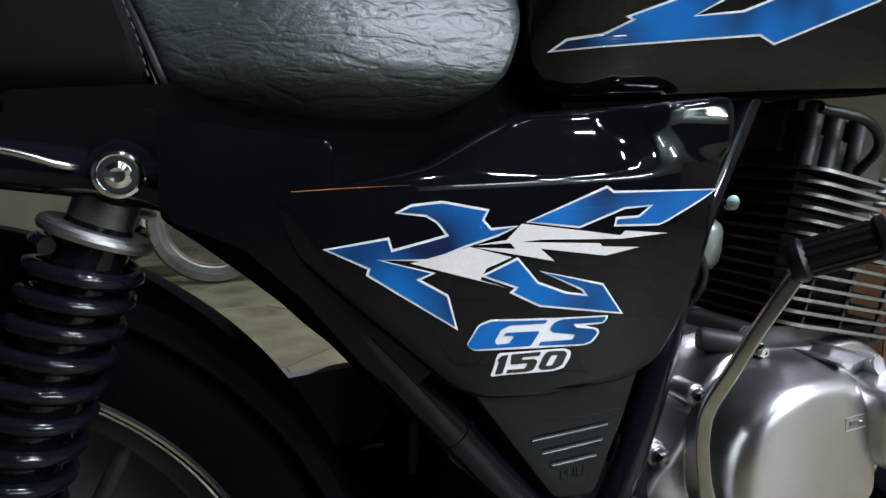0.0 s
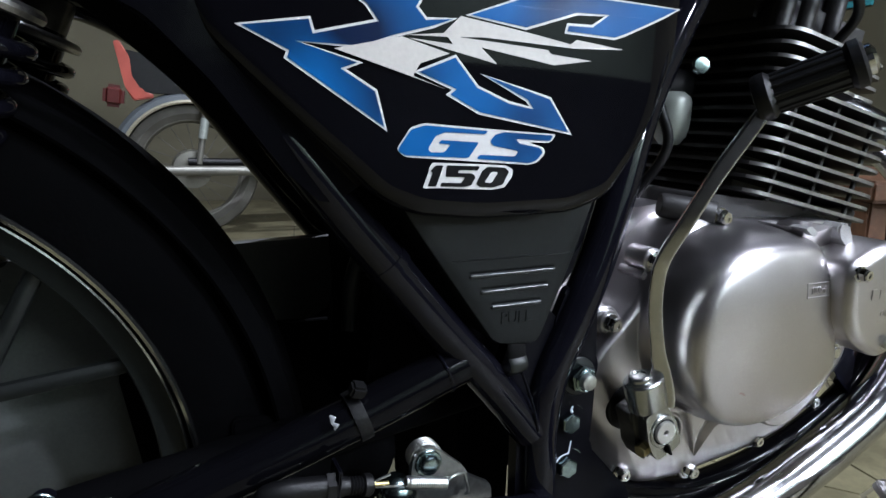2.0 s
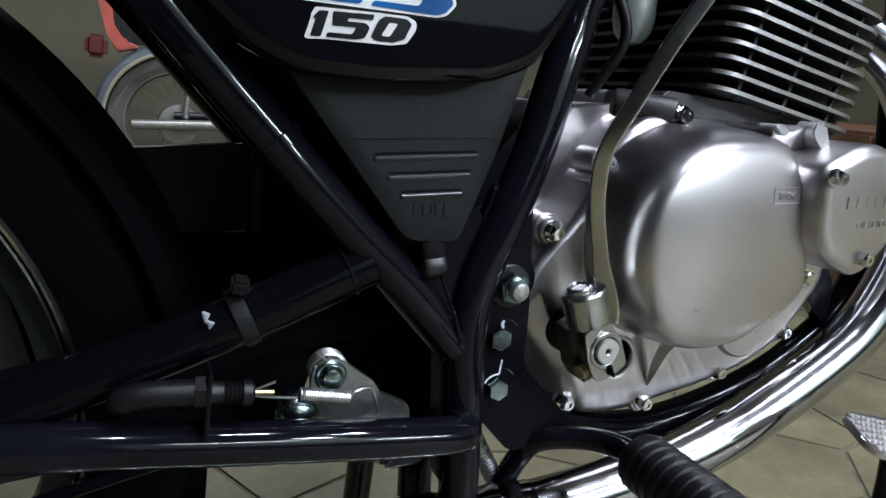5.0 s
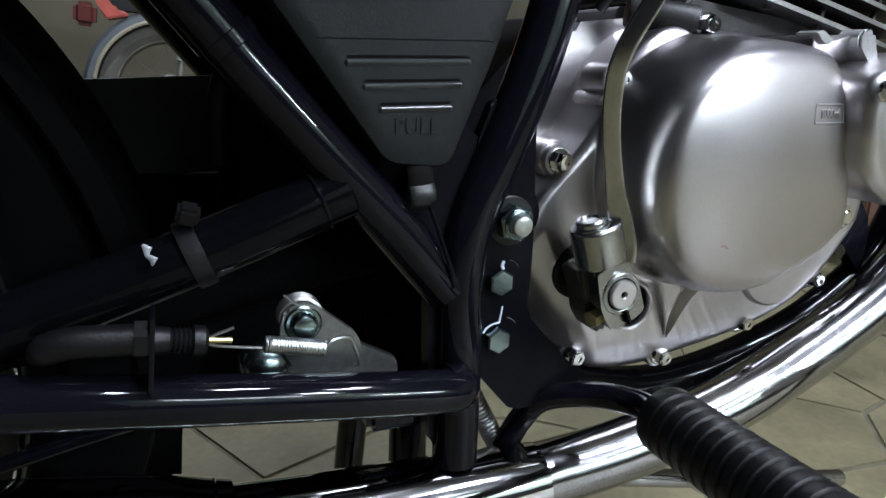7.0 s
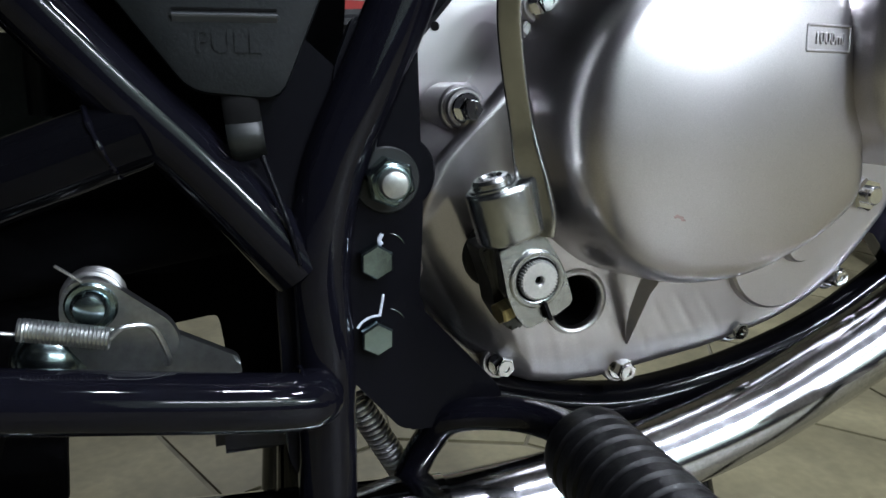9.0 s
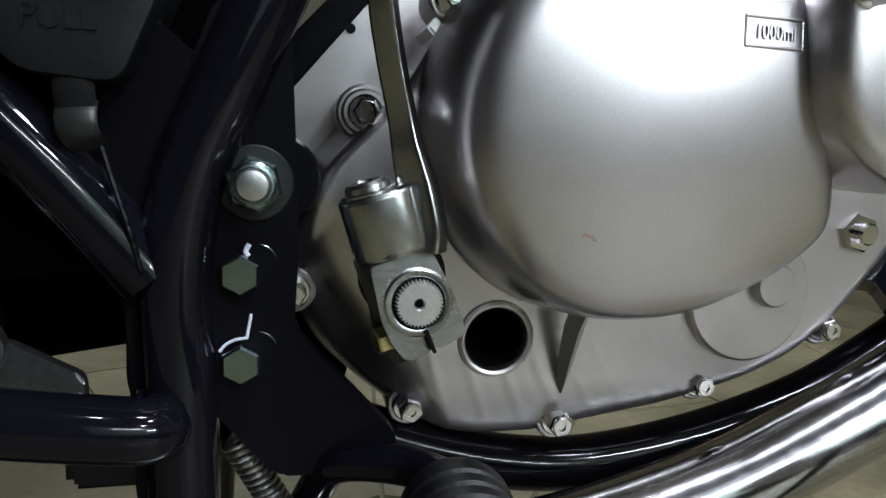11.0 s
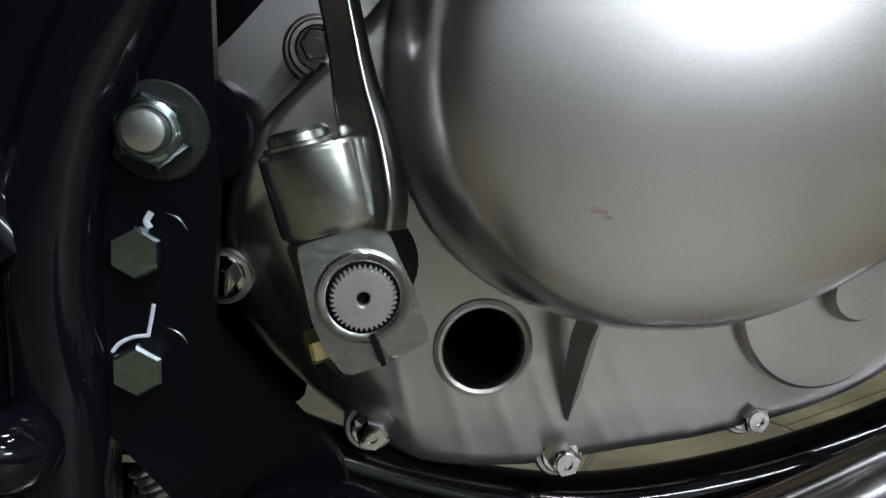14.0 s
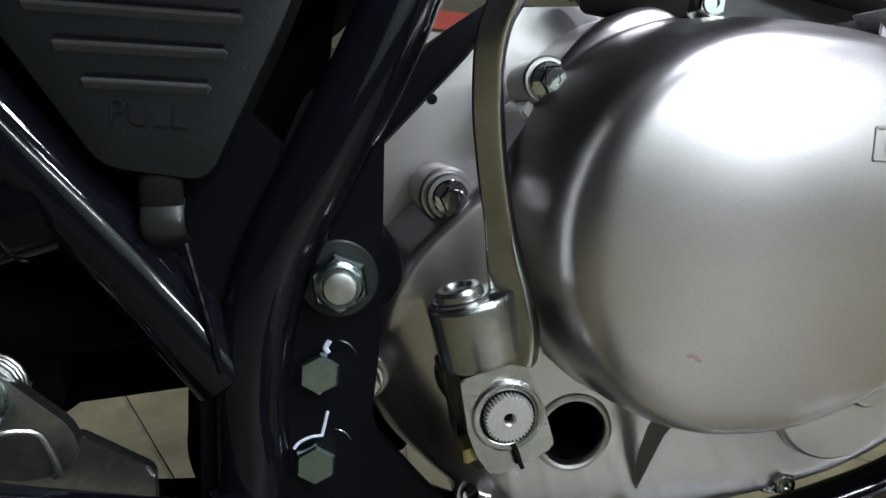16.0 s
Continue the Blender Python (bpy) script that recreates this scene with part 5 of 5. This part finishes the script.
# rear wheel, mudguard, chain case
BAND = material("dark_grey_rim_paint", (0.026, 0.030, 0.028), 0.4, 0.3, grain=0.1, stain=0.2, stain_scale=30)
WX, WZ = -0.516, 0.289
bm = bmesh.new()
prof = [(0.224, -0.042), (0.232, -0.045), (0.252, -0.051), (0.272, -0.046), (0.286, -0.028), (0.291, 0.0), (0.286, 0.028), (0.272, 0.046), (0.252, 0.051), (0.232, 0.045), (0.224, 0.042)]
lathe(bm, prof, (WX, MID, WZ), (0, 1, 0), 96, False)
wheel = part("rear_wheel", bm, TYRE, bike, "black tyre on an alloy rim")
part("rim", lathe(bmesh.new(), [(0.2290, -0.040), (0.2296, -0.0455), (0.2280, -0.0474), (0.2262, -0.0470), (0.2252, -0.043), (0.2248, -0.036)], (WX, MID, WZ), (0, 1, 0), 128, False), RIM, wheel, "bright rim lip")
part("rim_bead", lathe(bmesh.new(), [(0.2238, -0.036), (0.2232, -0.0415), (0.2220, -0.0418), (0.2210, -0.036)], (WX, MID, WZ), (0, 1, 0), 128, False), RIM, wheel, "thin second rim line")
part("rim_band", lathe(bmesh.new(), [(0.2255, -0.034), (0.2215, -0.035), (0.2190, -0.032), (0.2060, -0.026), (0.2045, -0.022), (0.2045, 0.022), (0.216, 0.030), (0.222, 0.038), (0.2275, 0.040)], (WX, MID, WZ), (0, 1, 0), 128, False), BAND, wheel, "dark grey rim well")
bm = bmesh.new()
lathe(bm, [(0.012, -0.05), (0.055, -0.05), (0.065, -0.04), (0.065, 0.04), (0.055, 0.05), (0.012, 0.05)], (WX, MID, WZ), (0, 1, 0), 48)
part("hub", bm, WHEEL, wheel, "alloy brake drum hub")
for i in range(6):
    a = 2 * math.pi * i / 6 + 0.62
    c = Vector((WX, MID - 0.012, WZ))
    e = lambda r, b: c + Vector((r * math.cos(b), 0, r * math.sin(b)))
    bm = bmesh.new()
    sweep(bm, [e(0.06, a), e(0.13, a)], [0.010, 0.007], 10, 0.8)
    sweep(bm, [e(0.125, a), e(0.208, a + 0.2)], [0.0062, 0.0056], 10, 0.8)
    sweep(bm, [e(0.125, a), e(0.208, a - 0.2)], [0.0062, 0.0056], 10, 0.8)
    part("spoke", bm, WHEEL, wheel)
bm = bmesh.new()
arc = [math.radians(v) for v in range(0, 151, 3)]
rows = []
for a in arc:
    rows.append([bm.verts.new((WX + r * math.cos(a), MID + y, WZ + r * math.sin(a))) for r, y in ((0.280, -0.060), (0.291, -0.054), (0.299, -0.03), (0.301, 0), (0.299, 0.03), (0.291, 0.054), (0.280, 0.060), (0.278, 0.058), (0.297, 0), (0.278, -0.058))])
for a, b in zip(rows, rows[1:]):
    for j in range(10):
        bm.faces.new((a[j], a[(j + 1) % 10], b[(j + 1) % 10], b[j]))
bm.faces.new(rows[0])
bm.faces.new(rows[-1])
part("mudguard", bm, TYRE, bike, "matt black rear mudguard")
part("side_guard", prism(bmesh.new(), rounded(V((-0.95, 0.405), (-0.60, 0.418), (-0.25, 0.430), (-0.165, 0.434), (-0.15, 0.425), (-0.155, 0.41), (-0.172, 0.366), (-0.225, 0.355), (-0.28, 0.345), (-0.31, 0.23), (-0.95, 0.21)), 0.012, 4), 0.236, 0.250, 0.004), GUARD, bike, "dark grey-green wheel side guard")
# near-black sheets added to black out gaps behind the frame
for pts in (((-0.27, 0.345), (-0.162, 0.332), (-0.160, 0.300), (-0.174, 0.268), (-0.27, 0.258)), ((-0.112, 0.335), (-0.068, 0.335), (-0.068, 0.245), (-0.104, 0.250), (-0.112, 0.275))):
    part("frame_gusset", prism(bmesh.new(), rounded(V(*pts), 0.006, 3), 0.090, 0.095, 0.0015), TYRE, frame_part, "added near-black sheet blacking out a gap in the frame")
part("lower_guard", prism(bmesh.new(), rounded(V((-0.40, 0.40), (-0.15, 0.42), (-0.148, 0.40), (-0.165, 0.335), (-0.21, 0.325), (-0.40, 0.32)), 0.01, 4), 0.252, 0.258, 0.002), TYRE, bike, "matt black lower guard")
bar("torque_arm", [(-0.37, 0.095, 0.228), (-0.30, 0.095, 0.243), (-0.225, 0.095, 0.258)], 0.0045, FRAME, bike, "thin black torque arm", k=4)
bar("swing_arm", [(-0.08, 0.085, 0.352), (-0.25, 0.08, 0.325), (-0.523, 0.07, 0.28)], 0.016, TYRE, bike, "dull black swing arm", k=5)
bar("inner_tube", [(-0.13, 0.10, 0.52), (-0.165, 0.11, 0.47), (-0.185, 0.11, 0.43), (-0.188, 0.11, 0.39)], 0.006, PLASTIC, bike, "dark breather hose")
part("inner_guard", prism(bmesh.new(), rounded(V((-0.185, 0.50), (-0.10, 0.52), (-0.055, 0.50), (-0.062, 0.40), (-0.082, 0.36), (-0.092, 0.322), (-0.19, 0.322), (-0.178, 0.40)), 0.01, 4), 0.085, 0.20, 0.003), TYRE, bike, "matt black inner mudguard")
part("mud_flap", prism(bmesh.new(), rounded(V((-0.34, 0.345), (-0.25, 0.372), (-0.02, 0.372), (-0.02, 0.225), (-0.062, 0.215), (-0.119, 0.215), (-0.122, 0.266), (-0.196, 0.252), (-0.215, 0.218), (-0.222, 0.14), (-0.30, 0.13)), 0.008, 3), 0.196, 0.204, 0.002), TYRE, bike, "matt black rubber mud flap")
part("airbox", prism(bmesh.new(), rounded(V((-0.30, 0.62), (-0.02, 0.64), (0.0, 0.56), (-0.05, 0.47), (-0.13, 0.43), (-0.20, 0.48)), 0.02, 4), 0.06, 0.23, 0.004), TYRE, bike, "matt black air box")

bar("footrest_bracket", [(-0.364, 0.046, 0.318), (-0.356, 0.042, 0.327), (-0.344, 0.040, 0.330), (-0.336, 0.043, 0.326), (-0.330, 0.052, 0.314), (-0.326, 0.062, 0.298)], 0.0048, DARKCHROME, bike, "bent bright footrest bracket")
hex_bolt("bracket_bolt", (-0.369, 0.040, 0.334), 0.0075, 0.006, bike, ZINC, 0.009, label="zinc-plated bracket bolt")
bar("bracket_stay", [(-0.369, 0.052, 0.334), (-0.37, 0.06, 0.31), (-0.372, 0.065, 0.29)], 0.006, FRAME, bike, "black bracket stay")

# shock absorber
for far_side in (True, False):
    S0, S1 = Vector((-0.366, 0.055, 0.612)), Vector((-0.49, 0.06, 0.29))
    if far_side:
        S0.y, S1.y = 2 * MID - S0.y, 2 * MID - S1.y
    d = (S1 - S0).normalized()
    bm = bmesh.new()
    lathe(bm, [(0.010, 0.0), (0.013, 0.015), (0.018, 0.03), (0.018, 0.30), (0.012, 0.34)], S0, d, 28)
    shock = part("shock_absorber", bm, FRAME, bike, "black coil shock absorber")
    part("shock_collar", lathe(bmesh.new(), [(0.012, 0.0265), (0.0255, 0.0268), (0.0275, 0.0285), (0.0280, 0.0305), (0.0270, 0.0330), (0.012, 0.034)], S0, d, 40), EDGE, shock, "silver upper spring collar")
    part("shock_neck", lathe(bmesh.new(), [(0.0155, 0.0), (0.0160, 0.004), (0.0160, 0.026)], S0 + d * 0.002, d, 28, False), DARKENED, shock, "grey cast neck")
    turns = 17
    u = d.orthogonal().normalized()
    w = d.cross(u)
    coil = [S0 + d * (0.040 + 0.283 * (i / (turns * 20)) ** 1.12) + 0.0245 * (math.cos(2 * math.pi * i / 20) * u + math.sin(2 * math.pi * i / 20) * w) for i in range(turns * 20 + 1)]
    part("coil_spring", sweep(bmesh.new(), coil, 0.0045, 12), FRAME, shock, "gloss black coil spring")
bm = bmesh.new()
lathe(bm, [(0.0118, 0.0), (0.0118, 0.006), (0.0112, 0.009), (0.0098, 0.0098), (0.0090, 0.007), (0.0065, 0.007), (0.0060, 0.0105), (0.0035, 0.012), (0, 0.0115)], (-0.3635, 0.036, 0.6145), (0, -1, 0), 40)
part("shock_bolt", bm, CHROME, shock, "chrome domed shock nut")
part("shock_eye", lathe(bmesh.new(), [(0.017, 0.0), (0.017, 0.03), (0.0155, 0.033), (0.010, 0.033)], (-0.3635, 0.072, 0.6145), (0, -1, 0), 36), FRAME, shock)

# ---- the other motorcycle behind ----
BG = 3.02
other = thing("parked_motorcycle", (0.3, BG, FLOOR), "grey and red motorcycle parked further back on the tiles", "motorcycle")
OX, OZ = -0.139, FLOOR + 0.305
SILV = material("dull_silver_paint", (0.22, 0.215, 0.185), 0.4, 0.5, stain=0.15)
CORAL = material("faded_red_plastic", (0.42, 0.075, 0.05), 0.4, stain=0.2, stain_scale=8)
RED = material("red_lens", (0.085, 0.012, 0.010), 0.35, coat=0.2, stain=0.1)
OLIVE = material("grey_tyre", (0.095, 0.09, 0.075), 0.7, stain=0.2)
bm = bmesh.new()
lathe(bm, [(0.228, -0.03), (0.255, -0.045), (0.292, -0.035), (0.305, 0), (0.292, 0.035), (0.255, 0.045), (0.228, 0.03)], (OX, BG, OZ), (0, 1, 0), 64, False)
owheel = part("wheel", bm, OLIVE, other, "dusty tyre")
part("rim", lathe(bmesh.new(), [(0.234, -0.03), (0.222, -0.025), (0.212, 0), (0.222, 0.025), (0.234, 0.03)], (OX, BG, OZ), (0, 1, 0), 64, False), SILV, owheel)
part("hub", lathe(bmesh.new(), [(0.02, -0.06), (0.085, -0.055), (0.09, 0.05), (0.02, 0.06)], (OX, BG, OZ), (0, 1, 0), 40), SILV, owheel)
for i in range(18):
    a = 2 * math.pi * i / 18
    part("spoke", sweep(bmesh.new(), [(OX + 0.07 * math.cos(a), BG - 0.02, OZ + 0.07 * math.sin(a)), (OX + 0.215 * math.cos(a + 0.25), BG, OZ + 0.215 * math.sin(a + 0.25))], 0.0016, 6), OLIVE, owheel)
bm = bmesh.new()
rows = []
for v in range(40, 186, 4):
    a = math.radians(v)
    rows.append([bm.verts.new((OX + r * math.cos(a), BG + y, OZ + r * math.sin(a))) for r, y in ((0.310, -0.080), (0.335, -0.076), (0.350, -0.05), (0.352, 0), (0.350, 0.05), (0.335, 0.076), (0.310, 0.080), (0.345, 0))])
for a, b in zip(rows, rows[1:]):
    for j in range(8):
        bm.faces.new((a[j], a[(j + 1) % 8], b[(j + 1) % 8], b[j]))
oguard = part("mudguard", bm, material("blue_grey_guard_paint", (0.10, 0.115, 0.125), 0.4, stain=0.25, stain_scale=6), other, "blue-grey rear mudguard")
lip = [(OX + 0.307 * math.cos(radians(v)), BG - 0.081, OZ + 0.307 * math.sin(radians(v))) for v in range(40, 187, 4)]
part("guard_lip", sweep(bmesh.new(), lip, 0.0085, 8), material("cream_metal", (0.40, 0.37, 0.27), 0.35, 0.3, stain=0.2, stain_scale=6), oguard, "cream mudguard edge")
part("tail_lamp", block(bmesh.new(), pose(-0.449, BG - 0.05, 0.600, 0, 6, 0), 0.085, 0.10, 0.095, 0.02, 3), RED, other, "dark red tail lamp")
fairing = rounded(V((-0.440, 0.83), (-0.418, 0.72), (-0.404, 0.645), (-0.372, 0.582), (-0.290, 0.598), (-0.290, 0.612), (-0.338, 0.628), (-0.374, 0.690), (-0.378, 0.765), (-0.415, 0.835)), 0.012, 3)
part("tail_fairing", prism(bmesh.new(), fairing, BG - 0.075, BG + 0.075, 0.01), CORAL, other, "faded red tail fairing")
part("tail_body", prism(bmesh.new(), rounded(V((-0.40, 0.80), (-0.384, 0.70), (-0.345, 0.62), (-0.14, 0.615), (0.05, 0.64), (0.05, 0.74), (-0.20, 0.76)), 0.015, 3), BG - 0.065, BG + 0.065, 0.01), RUBBER, other, "black tail body")
bar("silencer", [(-0.33, BG - 0.14, 0.282), (0.1, BG - 0.14, 0.282), (0.5, BG - 0.13, 0.275)], 0.022, SILV, other, "dull chrome silencer")
bar("swing_arm", [(-0.16, BG - 0.10, 0.320), (0.02, BG - 0.10, 0.318), (0.4, BG - 0.08, 0.33)], 0.018, RUBBER, other, k=0)
bar("shock", [(-0.113, BG - 0.11, 0.31), (-0.085, BG - 0.11, 0.50), (-0.07, BG - 0.10, 0.60)], 0.014, SILV, other, k=0)
part("shock_cover", sweep(bmesh.new(), [(-0.096, BG - 0.115, 0.425), (-0.081, BG - 0.115, 0.515)], 0.019, 16), CUP, other, "pale shock cover")
bm = bmesh.new()
block(bm, pose(0.25, BG, 0.66, 0, -4, 0), 0.85, 0.22, 0.11, 0.04, 3)
part("seat", bm, RUBBER, other, "black seat")
bm = bmesh.new()
block(bm, pose(0.85, BG, 0.70, 0, -8, 0), 0.42, 0.26, 0.22, 0.07, 4)
part("fuel_tank", bm, RED, other, "red fuel tank")
bm = bmesh.new()
block(bm, pose(0.62, BG, 0.35, 0, 0, 0), 0.36, 0.24, 0.34, 0.04, 3)
part("engine", bm, SILV, other)
bm = bmesh.new()
lathe(bm, [(0.23, -0.025), (0.27, -0.04), (0.305, 0), (0.27, 0.04), (0.23, 0.025)], (1.15, BG, OZ), (0, 1, 0), 64, False)
part("wheel", bm, OLIVE, other)
bar("fork", [(1.15, BG - 0.06, OZ), (0.98, BG - 0.06, 0.85)], 0.02, CHROME, other, k=0)

# low wooden bench
WOOD = material("brown_wood", (0.10, 0.045, 0.022), 0.5, grain=0.25, grain_scale=60, stain=0.3, stain_scale=6, bump=0.1, bump_scale=90)
bench = thing("wooden_bench", (1.55, 1.05, FLOOR), "low dark brown wooden bench standing on the tiles", "bench")
bm = bmesh.new()
block(bm, pose(1.6, 1.05, 0.405, 0, 0, -30), 0.36, 1.1, 0.05, 0.008)
part("seat_board", bm, WOOD, bench)
for a in (-0.13, 0.13):
    for b in (-0.48, 0.48):
        c = pose(1.6, 1.05, 0, 0, 0, -30) @ Vector((a, b, 0))
        part("leg", block(bmesh.new(), pose(c.x, c.y, (0.38 + FLOOR) / 2, 0, 0, -30), 0.06, 0.06, 0.38 - FLOOR, 0.005), WOOD, bench)
c = pose(1.6, 1.05, 0, 0, 0, -30) @ Vector((-0.15, 0, 0))
part("side_board", block(bmesh.new(), pose(c.x, c.y, 0.21, 0, 0, -30), 0.02, 0.92, 0.34, 0.004), WOOD, bench)

# striped banner on the far wall
banner = thing("wall_banner", (1.1, Y1 - 0.01, 0.95), "red, white and green banner hanging on the wall", "banner")
for i, (z, c) in enumerate(((1.12, (0.55, 0.10, 0.07)), (0.98, (0.62, 0.62, 0.55)), (0.86, (0.50, 0.06, 0.05)), (0.76, (0.55, 0.55, 0.52)), (0.66, (0.03, 0.25, 0.08)))):
    m = material("banner_cloth", c, 0.8, grain=0.1, grain_scale=300, stain=0.15, stain_scale=5)
    part("stripe", block(bmesh.new(), pose(1.15, Y1 - 0.012, z), 1.7, 0.008, 0.118, 0.002), m, banner)
board = thing("wall_sign", (3.99, 2.9, 1.35), "small teal sign with a red bar on the wall", "sign")
part("sign_plate", block(bmesh.new(), pose(3.985, 2.9, 1.43), 0.02, 0.36, 0.16, 0.004), material("teal_paint", (0.06, 0.36, 0.42), 0.5, stain=0.1), board)
part("sign_bar", block(bmesh.new(), pose(3.972, 2.88, 1.42), 0.006, 0.18, 0.06, 0.002), RED, board)

# ceiling lamps
def tube_lamp(x, y, length, power, turn=0.0):
    ob = thing("ceiling_lamp", (x, y, TOP), "short white strip lamp on the ceiling", "lamp", "ceiling lamps")
    bm = bmesh.new()
    block(bm, pose(x, y, TOP - 0.02, 0, 0, turn), length, 0.07, 0.04, 0.006)
    part("lamp_body", bm, WHITEMETAL, ob)
    a = lamp("tube_light", (x, y, TOP - 0.075), (x, y, 0), length * 0.95, 0.05, power, (0.85, 0.90, 1.0))
    a.matrix_world = Matrix.Translation((x, y, TOP - 0.075)) @ pose(0, 0, 0, 0, 0, turn)


def fill_tube(x, z, length, power):
    """An added, unseen fill tube in a white batten on the south wall, tipped down towards the room."""
    ob = thing("fill_lamp", (x, Y0, z), "unseen white tube lamp added on the pale wall as fill light", "lamp", "wall lamps")
    m = Matrix.Translation((x, Y0 + 0.05, z)) @ pose(0, 0, 0, 0, 0, 0)
    part("lamp_body", block(bmesh.new(), m, length, 0.05, 0.07, 0.006), WHITEMETAL, ob)
    for d in (-0.46, 0.46):
        part("mounting_foot", block(bmesh.new(), m @ pose(d * length, -0.035, 0), 0.04, 0.03, 0.05, 0.004), WHITEMETAL, ob)
    lamp("fill_tube_light", (x, Y0 + 0.12, z), (x, 0, z - 1.2), length * 0.95, 0.04, power, (0.85, 0.92, 1.0))
    # second light faces the wall, brightening what the motorcycle reflects
    lamp("fill_tube_light", (x, Y0 + 0.11, z), (x, Y0, z), length * 0.95, 0.04, power, (0.85, 0.92, 1.0))


# fill lamps added out of view
fill_tube(2.5, 1.8, 1.2, 38)
fill_tube(0.9, 2.3, 1.2, 15)
tube_lamp(1.5, -1.7, 0.3, 22, 35)
tube_lamp(1.6, -3.1, 0.3, 80)
tube_lamp(0.75, -0.95, 0.3, 30, 10)
tube_lamp(0.1, 1.6, 0.3, 55)


def bulb(x, y, power):
    ob = thing("ceiling_bulb", (x, y, TOP), "small round white lamp on the ceiling", "lamp", "ceiling lamps")
    part("lamp_body", lathe(bmesh.new(), [(0.02, 0), (0.03, 0.03), (0.05, 0.06), (0.045, 0.07)], (x, y, TOP), (0, 0, -1), 24), WHITEMETAL, ob)
    data = bpy.data.lights.new("bulb_light", "AREA")
    data.shape, data.size, data.energy, data.color = "DISK", 0.08, power, (0.84, 0.93, 1.0)
    new("bulb_light", data).location = (x, y, TOP - 0.08)


bulb(0.1, -1.3, 14)
bulb(1.5, -1.4, 14)

# floor: irregular paving pieces
pts = []
rnd = random.Random(4)
for step, (xa, xb, ya, yb), hole in ((0.27, (0.2, 1.7, -0.3, 1.3), None), (0.62, (X0, X1, Y0, Y1), (0.2, 1.7, -0.3, 1.3))):
    for i in range(int((xb - xa) / step) + 1):
        for j in range(int((yb - ya) / step) + 1):
            x = xa + step * (i + 0.5 * (j % 2) + rnd.uniform(-0.48, 0.48))
            y = ya + step * (j + rnd.uniform(-0.48, 0.48))
            if hole and hole[0] < x < hole[1] and hole[2] < y < hole[3]:
                continue
            pts.append(Vector((x, y)))
for a in pts:
    cell = V((X0, Y0), (X1, Y0), (X1, Y1), (X0, Y1))
    near = sorted((b for b in pts if b is not a and (b - a).length < 2.2), key=lambda b: (b - a).length)[:18]
    for b in near:
        mid, n = (a + b) / 2, (b - a).normalized()
        out = []
        for p, q in zip(cell, cell[1:] + cell[:1]):
            dp, dq = (p - mid).dot(n), (q - mid).dot(n)
            if dp <= 0:
                out.append(p)
            if dp * dq < 0:
                out.append(p.lerp(q, dp / (dp - dq)))
        cell = out
        if len(cell) < 3:
            break
    if len(cell) < 3:
        continue
    c = sum(cell, Vector((0, 0))) / len(cell)
    inner = [p + (c - p).normalized() * min(0.0035, (c - p).length * 0.4) for p in cell]
    bm = bmesh.new()
    h = rnd.uniform(-0.0008, 0.0008)
    top = [bm.verts.new((p.x + (c - p).normalized().x * 0.0015, p.y + (c - p).normalized().y * 0.0015, FLOOR + h)) for p in inner]
    low_ring = [bm.verts.new((p.x, p.y, FLOOR - 0.006)) for p in inner]
    bm.faces.new(top)
    for k in range(len(top)):
        bm.faces.new((top[k], top[(k + 1) % len(top)], low_ring[(k + 1) % len(top)], low_ring[k]))
    part("paving_piece", bm, TILE, floor)
